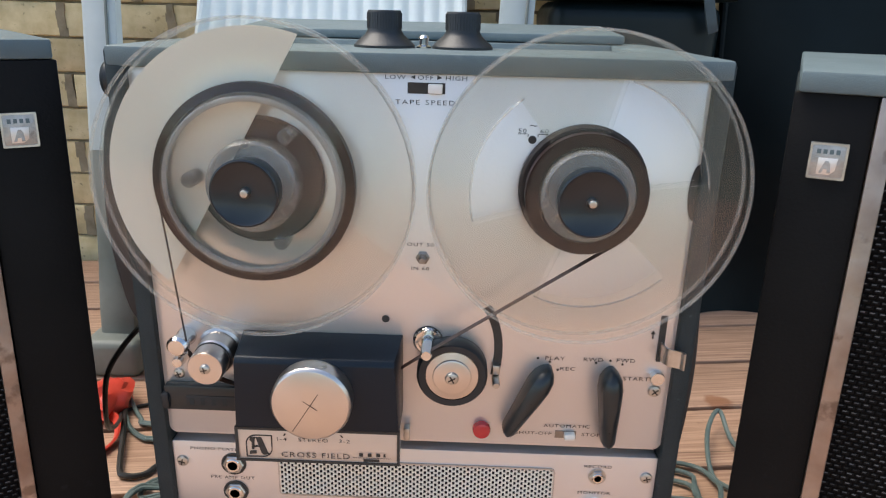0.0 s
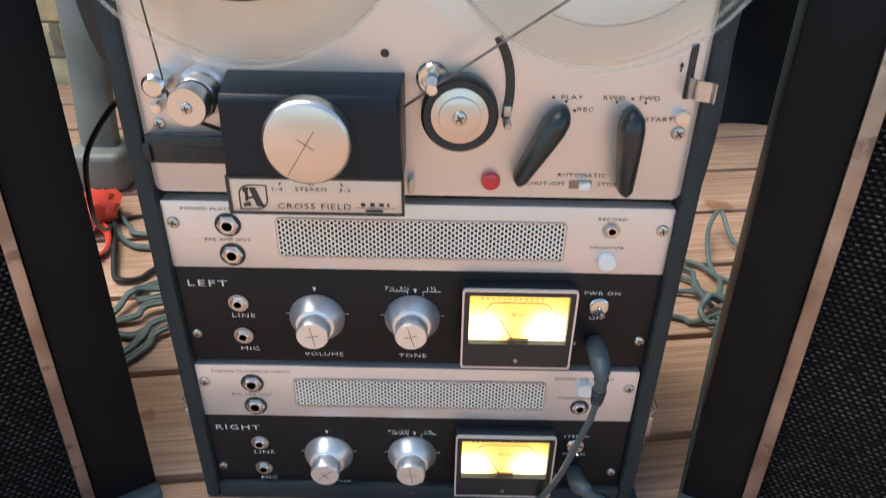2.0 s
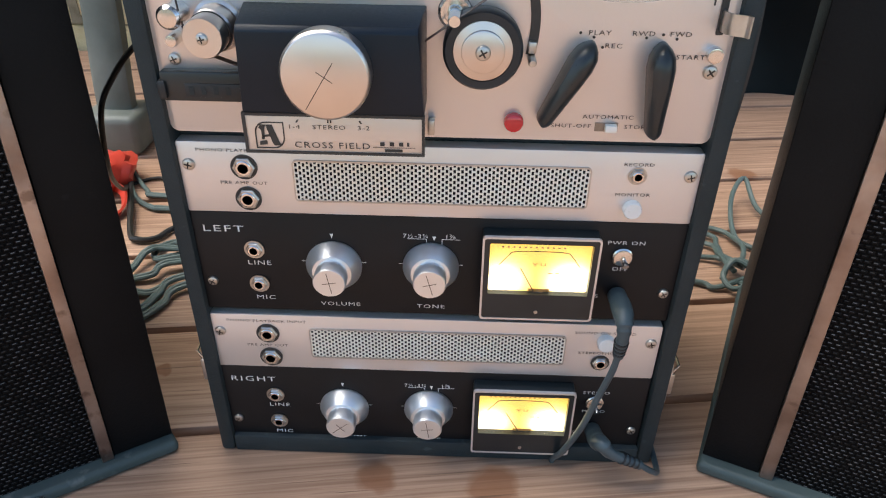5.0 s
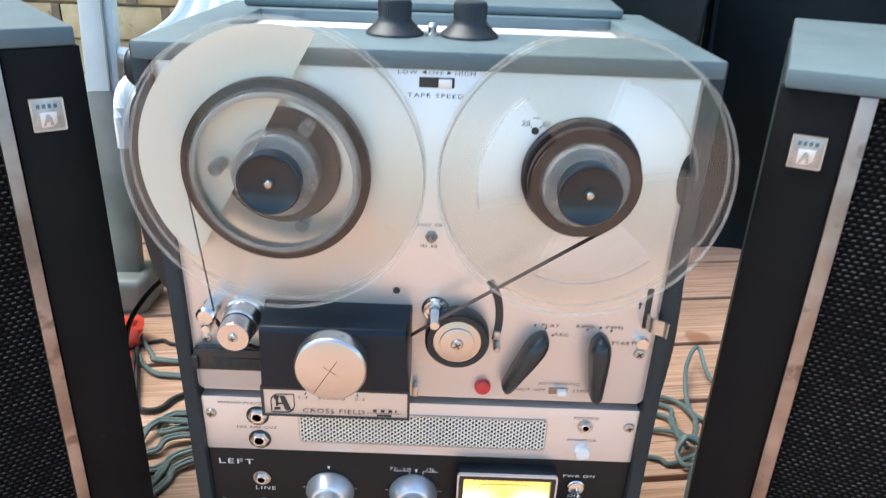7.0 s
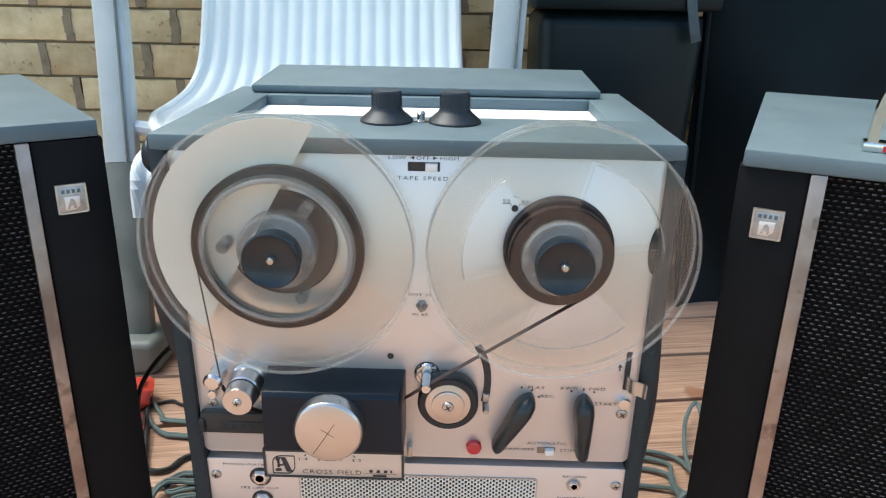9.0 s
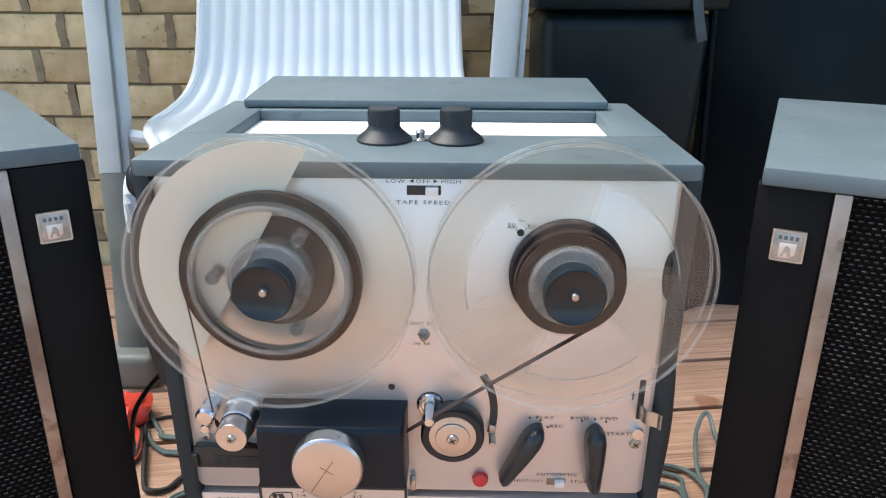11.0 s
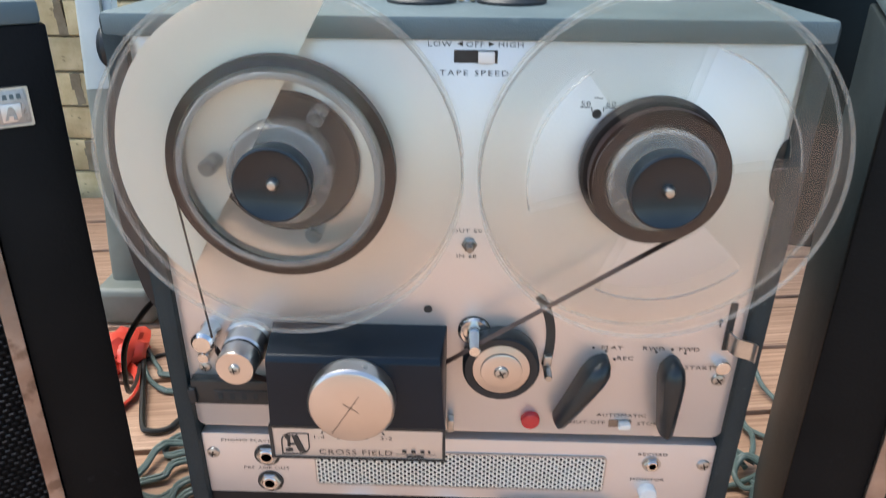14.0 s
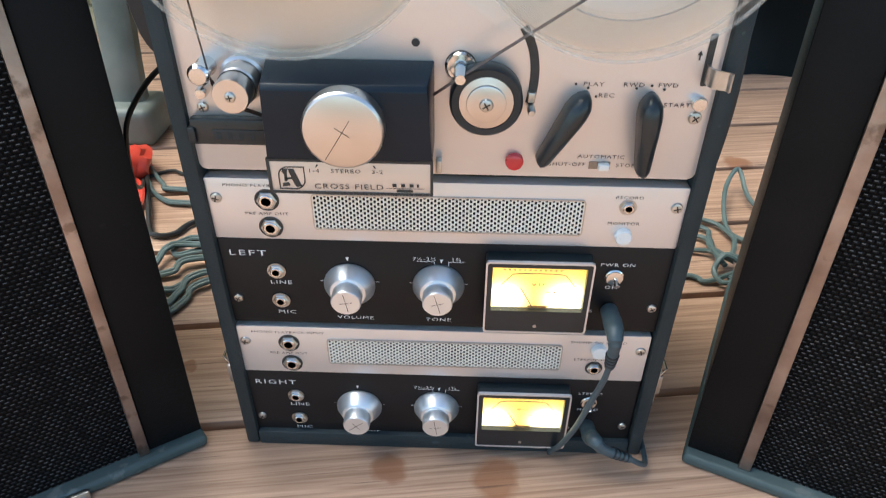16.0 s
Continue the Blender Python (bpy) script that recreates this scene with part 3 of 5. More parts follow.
part("toggle_lever", lathe([(0.0013, 0), (0.0016, 0.004), (0.0021, 0.0075), (0.0016, 0.009), (0, 0.0092)], (0.0045, 0, 0.4010), n=14), DULL_STEEL, deck_plate)
letters("OUT 50", 0.0030, 0.4085, 0.0022, deck_plate)
letters("IN 60", 0.0030, 0.3935, 0.0022, deck_plate)
# mains frequency mark
part("index_hole", lathe([(0.0023, 0), (0.0023, 0.0005), (0.001, 0.0007), (0, 0.0003)], (0.0648, 0, 0.4722), n=18), INK, deck_plate)
letters("50", 0.0590, 0.4772, 0.0024, deck_plate)
letters("60", 0.0712, 0.4772, 0.0024, deck_plate)
letters("~", 0.0650, 0.4805, 0.004, deck_plate)
bars([(0.0565, 0.0618, 0.4752, 0.4756), (0.0682, 0.0735, 0.4752, 0.4756), (0.0620, 0.0624, 0.4736, 0.4754), (0.0676, 0.0680, 0.4736, 0.4754)], deck_plate, INK, -0.0004)
part("index_hole", lathe([(0.0020, 0), (0.0024, 0.0006), (0.0012, 0.0008), (0, 0.0003)], (-0.0177, 0, 0.3600), n=18), INK, deck_plate)

# curved slot with its little lever
arc = [(0.0440, 0.3700), (0.0468, 0.3650), (0.0500, 0.3570), (0.0518, 0.3480), (0.0522, 0.3390), (0.0515, 0.3300), (0.0505, 0.3240)]
part("curved_slot", tube([(x, -0.0003, z) for x, z in arc], 0, section=[(-0.0026, -0.0003), (0.0026, -0.0003), (0.0026, 0.0003), (-0.0026, 0.0003)], side=(1, 0, 0.1)), INK, deck_plate)
part("tension_pin", lathe([(0.0024, 0), (0.0024, 0.010), (0.0018, 0.012), (0, 0.0122)], (0.0512, 0, 0.3225), n=16), STEEL, deck_plate)
part("pin_clip", box(0.0490, 0.0535, -0.004, 0, 0.3255, 0.3320, 0.0008), STEEL, deck_plate)

# pinch roller and capstan
pr = part("pinch_roller", lathe([(0.0205, 0), (0.0217, 0.002), (0.0217, 0.0115), (0.0203, 0.0135), (0.0165, 0.0135), (0.0165, 0.012)], (0.0240, 0, 0.3290), n=48), RUBBER, rec, "black rubber pinch roller")
part("roller_cap", lathe([(0.0160, 0.0105), (0.0160, 0.0132), (0.0118, 0.0142), (0.0115, 0.0154), (0.0106, 0.0158), (0, 0.0158)], (0.0240, 0, 0.3290), n=48), TURNED, pr, "turned aluminium roller cap")
screw(0.0240, 0.3290, pr, 0.0042, -0.0157, STEEL, 30)
cp = part("capstan", lathe([(0.0090, 0), (0.0090, 0.0015), (0.0078, 0.003), (0.0062, 0.003), (0.0060, 0.002), (0.0042, 0.002), (0.0040, 0.0045), (0.0035, 0.006), (0.0035, 0.020), (0.0029, 0.022), (0, 0.022)], (0.0085, 0, 0.3465), n=32), CHROME, rec, "chrome capstan shaft in its bush")
part("bush_ring", lathe([(0.0093, 0), (0.0093, 0.001), (0.0080, 0.001), (0.0080, 0)], (0.0085, 0, 0.3465), n=32, closed=True), INK, cp)

# guide roller, posts and counter
gr = part("guide_roller", lathe([(0.0140, 0), (0.0140, 0.003), (0.0122, 0.004), (0.0118, 0.015), (0.0108, 0.016), (0.0108, 0.028), (0.0101, 0.0295), (0, 0.0295)], (-0.1210, 0, 0.3370), n=40), TURNED, rec, "turned aluminium tape guide roller")
part("groove", lathe([(0.0106, 0.0165), (0.0112, 0.0167), (0.0112, 0.0178), (0.0106, 0.018)], (-0.1210, 0, 0.3370), n=40, closed=True), INK, gr)
screw(-0.1210, 0.3370, gr, 0.0032, -0.0294, STEEL, 10)
part("tape_post", lathe([(0.0060, 0), (0.0060, 0.002), (0.0050, 0.004), (0.0050, 0.011), (0.0066, 0.013), (0.0066, 0.016), (0.005, 0.018), (0, 0.0185)], (-0.1420, 0, 0.3440), n=28), CHROME, rec)
part("tape_post", lathe([(0.0036, 0), (0.0036, 0.009), (0.003, 0.011), (0, 0.0115)], (-0.1455, 0, 0.3300), n=20), CHROME, rec)
screw(-0.1495, 0.3172, deck_plate, 0.0036)
ctr = part("tape_counter", box(-0.1578, -0.106, -0.007, 0.0, 0.2945, 0.3120, 0.0015), BLACK_PLASTIC, rec, "black tape counter window")
part("counter_window", box(-0.1440, -0.1075, -0.0076, -0.0068, 0.2975, 0.3055, 0.0003), RUBBER, ctr)
bars([(x, x + 0.0028, 0.2992, 0.3040) for x in (-0.1415, -0.1345, -0.1275, -0.1205)], ctr, VINYL_SHADED, -0.0079)
part("counter_frame", box(-0.1595, -0.1545, -0.009, 0, 0.2960, 0.3070, 0.0015), RUBBER, ctr, "counter reset knob")

# head cover with the big turned knob, and its name plate
hc = thing("head_cover", None)
hc.parent = rec
cover = bmesh.new()
prof = [(-0.0, 0.3495), (-0.0250, 0.3440), (-0.0276, 0.3410), (-0.0280, 0.2978), (-0.0265, 0.2963), (0.0, 0.2963)]
lft = [cover.verts.new((-0.1062 + (0.0015 if z > 0.33 and y < -0.01 else 0), y, z)) for y, z in prof]
rgt = [cover.verts.new((-0.0068 - (0.0030 if z > 0.33 and y < -0.01 else 0), y, z)) for y, z in prof]
cover.faces.new(lft), cover.faces.new(rgt)
for i in range(len(prof)):
    j = (i + 1) % len(prof)
    cover.faces.new((lft[i], lft[j], rgt[j], rgt[i]))
bmesh.ops.bevel(cover, geom=list(cover.edges), offset=0.0008, segments=2, affect='EDGES', profile=0.5)
part("shell", cover, NAVY, hc, "dark blue lacquered head cover")
kb = part("selector_knob", lathe([(0.0225, 0.0275), (0.0232, 0.029), (0.0236, 0.031), (0.0236, 0.0395), (0.0224, 0.0412), (0.0218, 0.0415), (0, 0.0415)], (-0.0571, 0, 0.3222), n=64), TURNED, hc, "large turned aluminium selector knob")
line = bmesh.new()
for a, r0, r1 in ((58, -0.0205, 0.0090), (-35, -0.0050, 0.0050)):
    d, e = Vector((math.cos(radians(a)), 0, math.sin(radians(a)))), Vector((-math.sin(radians(a)), 0, math.cos(radians(a)))) * 0.00022
    o = Vector((-0.0571, -0.04165, 0.3222))
    line.faces.new([line.verts.new(p) for p in (o + d * r0 + e, o + d * r1 + e, o + d * r1 - e, o + d * r0 - e)])
part("scribe_mark", line, INK, kb)
part("set_screw", lathe([(0.0014, 0), (0.0014, 0.0006), (0, 0.0006)], (-0.0490, -0.0355, 0.3444), 'z', 12), STEEL, kb)
npz = part("name_plate", plate([(-0.1070, 0.2733), (-0.0072, 0.2733), (-0.0072, 0.2962), (-0.1070, 0.2962)], -0.0120, -0.0262, 0.0004), SILVER_B, rec, "satin name plate with dark border below the head cover")
part("border", hoop([(-0.1076, 0.2727), (-0.0066, 0.2727), (-0.0066, 0.2966), (-0.1076, 0.2966)], [(-0.1058, 0.2743), (-0.0082, 0.2743), (-0.0082, 0.2950), (-0.1058, 0.2950)], -0.0240, -0.0268), INK, npz)
YN = -0.0266
letters("CROSS FIELD", -0.0584, 0.2783, 0.0036, npz, y=YN, wide=1.28, gap=1.15)
letters("1-4", -0.0792, 0.2891, 0.0025, npz, y=YN)
letters("STEREO", -0.0596, 0.2891, 0.0025, npz, y=YN)
letters("3-2", -0.0404, 0.2891, 0.0025, npz, y=YN)
bars([(-0.0355, -0.0118, 0.2776, 0.2779), (-0.0315, -0.0290, 0.2787, 0.2810), (-0.0262, -0.0237, 0.2787, 0.2810), (-0.0210, -0.0185, 0.2787, 0.2810), (-0.0165, -0.0152, 0.2787, 0.2810),
      (-0.0290, -0.0190, 0.2751, 0.2768), (-0.0604, -0.0596, 0.2915, 0.2935), (-0.0588, -0.0580, 0.2915, 0.2935)], npz, INK, YN)
for x, lean in ((-0.0765, 0.0010), (-0.0425, -0.0010)):
    tick = bmesh.new()
    tick.faces.new([tick.verts.new(p) for p in ((x - 0.0005 - lean, YN, 0.2915), (x + 0.0005 - lean, YN, 0.2915), (x + 0.0005, YN, 0.2933), (x - 0.0005, YN, 0.2933))])
    part("marking", tick, INK, npz)


def shield(grow):
    """A badge outline: square upper right and lower left corners, two swept ones."""
    x0, x1, z0, z1, q = -0.1010 - grow, -0.0852 + grow, 0.2759 - grow, 0.2911 + grow, 0.0062
    top = [(x0 + q - q * math.cos(radians(a)), z1 - q + q * math.sin(radians(a))) for a in range(0, 91, 15)]
    foot = [(x1 - q + q * math.cos(radians(a)), z0 + q - q * math.sin(radians(a))) for a in range(0, 91, 15)]
    return [(x0, z0)] + top + [(x1, z1)] + foot


part("emblem", hoop(shield(0.0003), shield(-0.0003), YN + 0.0004, YN), INK, npz)
for outline in ([(-0.0950, 0.2897), (-0.0915, 0.2897), (-0.0880, 0.2789), (-0.0868, 0.2779), (-0.0905, 0.2773), (-0.0918, 0.2786)],
                [(-0.0990, 0.2879), (-0.0982, 0.2897), (-0.0950, 0.2897), (-0.0958, 0.2877), (-0.0962, 0.2811), (-0.0978, 0.2811), (-0.0976, 0.2861)],
                [(-0.0992, 0.2775), (-0.0948, 0.2781), (-0.0952, 0.2803), (-0.0990, 0.2797)],
                [(-0.0972, 0.2823), (-0.0925, 0.2829), (-0.0925, 0.2841), (-0.0972, 0.2835)]):
    part("emblem", plate(outline, YN + 0.0004, YN), INK, npz)
part("edge_clip", box(-0.0060, -0.0020, -0.006, 0.0, 0.2770, 0.2860, 0.0006), STEEL, rec)


def lever(x0, z0, x1, z1):
    """A teardrop handle from its broad head (x1, z1) down to its rounded tail (x0, z0)."""
    a, b = Vector((x0, 0, z0)), Vector((x1, 0, z1))
    d = (b - a)
    ln = d.length
    d.normalize()
    s = Vector((d.z, 0, -d.x))
    bm = bmesh.new()
    rows = []
    steps = [(0.0, 0.0020, 0.0095), (0.02, 0.0036, 0.0105), (0.06, 0.0046, 0.0115), (0.3, 0.0055, 0.0135), (0.55, 0.0066, 0.0150), (0.75, 0.0074, 0.0150), (0.87, 0.0066, 0.0140), (0.94, 0.0046, 0.0115), (0.985, 0.0022, 0.0085), (1.0, 0.0008, 0.006)]
    for t, hw, hh in steps:
        o = a + d * (ln * t)
        rows.append([bm.verts.new(o + s * (hw * u) + Vector((0, -hh * v, 0))) for u, v in ((-1, 0), (-1, .5), (-.82, .8), (-.35, .97), (.1, 1), (.55, .9), (.85, .7), (1, .45), (1, 0))])
    for p, q in zip(rows, rows[1:]):
        for k in range(8):
            bm.faces.new((p[k], p[k + 1], q[k + 1], q[k]))
    bm.faces.new(rows[0]), bm.faces.new(rows[-1])
    return bm


part("mode_lever", lever(0.0598, 0.2850, 0.0845, 0.3325), BLACK_PLASTIC, rec, "black plastic pointer lever turned towards play")
part("wind_lever", lever(0.1248, 0.2788, 0.1222, 0.3330), BLACK_PLASTIC, rec, "black plastic pointer lever upright")
for x, z in ((0.0770, 0.3367), (0.0845, 0.3345), (0.0898, 0.3290), (0.1130, 0.3347), (0.1218, 0.3365), (0.1295, 0.3343)):
    part("index_dot", lathe([(0.0008, 0.0), (0.0008, 0.0004), (0, 0.0004)], (x, 0, z), n=10), INK, deck_plate)
letters("PLAY", 0.0874, 0.3370, 0.0026, deck_plate)
letters("REC", 0.0958, 0.3300, 0.0026, deck_plate)
letters("RWD", 0.1112, 0.3370, 0.0026, deck_plate)
letters("FWD", 0.1313, 0.3370, 0.0026, deck_plate)
letters("START", 0.1388, 0.3246, 0.0026, deck_plate)
part("index_lamp", lathe([(0.0058, 0), (0.0058, 0.0022), (0.0052, 0.0036), (0.0035, 0.0044), (0, 0.0046)], (0.0440, 0, 0.2845), n=28), RED, rec, "small red recording lamp")
part("start_button", lathe([(0.0046, 0), (0.0046, 0.003), (0.0041, 0.0040), (0.0026, 0.0043), (0, 0.0038)], (0.1512, 0, 0.3265), n=24), CHROME, rec)
screw(0.1512, 0.3165, deck_plate, 0.0041, turn=40)
part("edge_notch", plate([(0.1597 - 0.0046 * math.cos(radians(a)), 0.4445 + 0.0165 * math.sin(radians(a))) for a in range(-90, 91, 15)], 0.0, -0.0004), INK, deck_plate, "dark notch in the edge of the plate")
part("lever_slot", plate(rounded(0.1495, 0.1535, 0.3370, 0.3680, 0.0006, 2), 0.0, -0.0004), INK, deck_plate)
part("start_tab", tube([(0.1515, 0.0, 0.3450), (0.1520, -0.006, 0.3450), (0.1545, -0.010, 0.3450), (0.1600, -0.013, 0.3450), (0.1615, -0.016, 0.3450)], 0, section=[(-0.0055, -0.0006), (0.0055, -0.0006), (0.0055, 0.0006), (-0.0055, 0.0006)], side=(0, 0, 1)), STEEL, rec, "bent steel start tab")
arrow = plate([(0.1455, 0.3525), (0.1463, 0.3525), (0.1463, 0.3555), (0.1474, 0.3555), (0.1459, 0.3580), (0.1444, 0.3555), (0.1455, 0.3555)], 0, -0.0004)
part("marking", arrow, INK, deck_plate)
letters("AUTOMATIC", 0.0985, 0.2888, 0.0024, deck_plate)
letters("SHUT-OFF", 0.0775, 0.2830, 0.0024, deck_plate)
letters("STOP", 0.1145, 0.2830, 0.0024, deck_plate)
part("switch_well", box(0.0915, 0.1050, -0.0003, 0.001, 0.2798, 0.2852), DULL_STEEL, deck_plate)
part("switch_slider", box(0.0972, 0.1040, -0.0042, 0.001, 0.2803, 0.2847, 0.0006), PAPER, deck_plate, "cream slide switch")


# amplifier units, one above the other
def jack(x, z, parent, dark=True, k=1.0):
    """A phone socket: dark washer, hexagon nut, sleeve with an open hole."""
    def ring(*rh):
        return [(r * k, h) for r, h in rh]
    j = part("jack_socket", lathe(ring((0.0079, 0), (0.0079, 0.0008), (0.0060, 0.0008), (0.0060, 0)), (x, 0, z), n=28, closed=True), INK if dark else STEEL, parent)
    part("nut", lathe(ring((0.0068, 0.0006), (0.0068, 0.0018), (0.0061, 0.0024), (0.0044, 0.0024), (0.0044, 0.0006)), (x, 0, z), n=6, closed=True), STEEL, j)
    part("sleeve", lathe(ring((0.0048, 0.001), (0.0048, 0.0028), (0.0043, 0.0032), (0.0031, 0.0032), (0.0031, 0.001)), (x, 0, z), n=24, closed=True), CHROME, j)
    part("hole", lathe(ring((0.0031, 0.0012), (0, 0.0012)), (x, 0, z), n=20), INK, j)
    return j


def control_knob(x, z, parent, turn):
    """A turned knob: flared skirt, slimmer grip, crossed lines on its face."""
    k = part("control_knob", lathe([(0.0184, 0.0), (0.0187, 0.0006), (0.0187, 0.0022), (0.0128, 0.0110), (0.0108, 0.0113), (0.0108, 0.0212), (0.0101, 0.0222), (0, 0.0222)], (x, 0, z), n=48), SPUN, parent, "turned aluminium control knob")
    b = bmesh.new()
    for a, ln in ((turn, 0.0078), (turn + 90, 0.0045)):
        d, e = Vector((math.cos(radians(a)), 0, math.sin(radians(a)))) * ln, Vector((-math.sin(radians(a)), 0, math.cos(radians(a)))) * 0.0002
        o = Vector((x, -0.0224, z))
        b.faces.new([b.verts.new(p) for p in (o + d + e, o - d + e, o - d - e, o + d - e)])
    part("scribe_mark", b, INK, k)
    a = radians(turn + 20)
    part("set_screw", lathe([(0.0015, 0.0045), (0.0015, 0.0068), (0, 0.0068)], (x + 0.0135 * math.cos(a), 0, z + abs(0.0135 * math.sin(a))), n=12), INK, k)
    return k


def toggle(x, z, parent, up):
    g = part("toggle_switch", lathe([(0.0068, 0), (0.0068, 0.0015), (0.0058, 0.0022), (0.0058, 0.0030), (0.0035, 0.0036), (0, 0.0036)], (x, 0, z), n=24), CHROME, parent)
    part("bat", tube([(x, -0.002, z), (x + 0.0008, -0.0055, z + up * 0.0014), (x + 0.0012, -0.0085, z + up * 0.0028)], [0.0014, 0.0017, 0.0020, 0.0023], 12, 4), CHROME, g)
    return g


def grille(x0, x1, z0, z1, parent):
    """A pressed grille with staggered upright slots over a dark space."""
    part("grille_back", box(x0, x1, -0.0002, 0.001, z0, z1), BOARD, parent)
    bm = bmesh.new()
    cols, rows = 76, 7
    pw, ph = (x1 - x0) / cols, (z1 - z0) / rows

    def quad(a, b, c_, d):
        q = [bm.verts.new((u, -0.0011, v)) for u, v in ((a, c_), (b, c_), (b, d), (a, d))]
        w_ = [bm.verts.new((u, -0.0003, v)) for u, v in ((a, c_), (b, c_), (b, d), (a, d))]
        bm.faces.new(q)
        for i in range(4):
            bm.faces.new((q[i], q[(i + 1) % 4], w_[(i + 1) % 4], w_[i]))
    for i in range(cols + 1):
        x = x0 + i * pw
        quad(x - pw * 0.17, x + pw * 0.17, z0, z1)
        if i < cols:
            for k in range(rows + 1):
                z = z0 + (k + (0.5 if i % 2 else 0.0)) * ph
                if z < z1 + 1e-6:
                    quad(x + pw * 0.18, x + pw * 0.82, max(z0, z - ph * 0.15), min(z1, z + ph * 0.15))
    part("slotted_grille", bm, GRILLE, parent, "slotted aluminium vent grille")
    part("grille_rim", hoop(rounded(x0 - 0.0012, x1 + 0.0012, z0 - 0.0012, z1 + 0.0012, 0.003), rounded(x0 - 0.0002, x1 + 0.0002, z0 - 0.0002, z1 + 0.0002, 0.002), 0, -0.0012), STEEL, parent)


def meter(x0, x1, z0, z1, parent):
    m_ = part("level_meter", hoop(rounded(x0, x1, z0, z1, 0.002, 3), rounded(x0 + 0.0045, x1 - 0.0045, z0 + 0.0205, z1 - 0.0045, 0.0008, 3), 0.0, -0.0120), BLACK_PLASTIC, parent, "black level meter with lit yellow dial")
    part("frame", hoop(rounded(x0 - 0.0003, x1 + 0.0003, z0 - 0.0003, z1 + 0.0003, 0.0022, 3), rounded(x0 + 0.0010, x1 - 0.0010, z0 + 0.0010, z1 - 0.0010, 0.0016, 3), -0.0100, -0.0124), SILVER, m_)
    cx, cz = (x0 + x1) / 2, (z0 + 0.0205 + z1 - 0.0045) / 2
    hw, hh = (x1 - x0) / 2 - 0.0042, (z1 - z0 - 0.025) / 2 + 0.0003
    part("dial", box(-hw, hw, -0.0004, 0.0004, -hh, hh), GLOW, m_, "glowing yellow dial", (cx, -0.0070, cz))
    YD = -0.0078
    sc = tube([(cx - 0.0260, YD, cz + 0.0010), (cx - 0.0200, YD, cz + 0.0085), (cx - 0.0165, YD, cz + 0.0112), (cx, YD, cz + 0.0118), (cx + 0.0165, YD, cz + 0.0112), (cx + 0.0205, YD, cz + 0.0085), (cx + 0.0262, YD, cz + 0.0005)], 0.00028, 5, 4)
    part("scale", sc, INK, m_)
    bars([(cx - 0.0250 + 0.0036 * i, cx - 0.0236 + 0.0036 * i, cz + 0.0142, cz + 0.0152) for i in range(12)], m_, TRIM, YD)
    letters("VU", cx, cz + 0.0020, 0.0026, m_, INK, YD, 1.6, 1.5)
    bars([(cx + 0.006, cx + 0.009, cz - 0.0052, cz - 0.0044), (cx + 0.011, cx + 0.0135, cz - 0.0052, cz - 0.0044)], m_, TRIM, YD)
    part("needle", tube([(cx - 0.002, YD - 0.0006, cz - hh), (cx - 0.0120, YD - 0.0006, cz - 0.0010)], 0.00035, 5), INK, m_)
    bars([(cx - 0.006, cx + 0.008, cz - hh, cz - hh + 0.0026)], m_, AMBER, YD - 0.0003, "needle_stop")
    part("window", box(cx - hw - 0.0006, cx + hw + 0.0006, -0.0108, -0.0104, cz - hh - 0.0006, cz + hh + 0.0006), ACRYLIC, m_).visible_shadow = False
    part("adjust_screw", lathe([(0.0013, 0.0119), (0.0013, 0.0126), (0, 0.0127)], (cx, 0, z0 + 0.0065), n=14), STEEL, m_)
    return m_


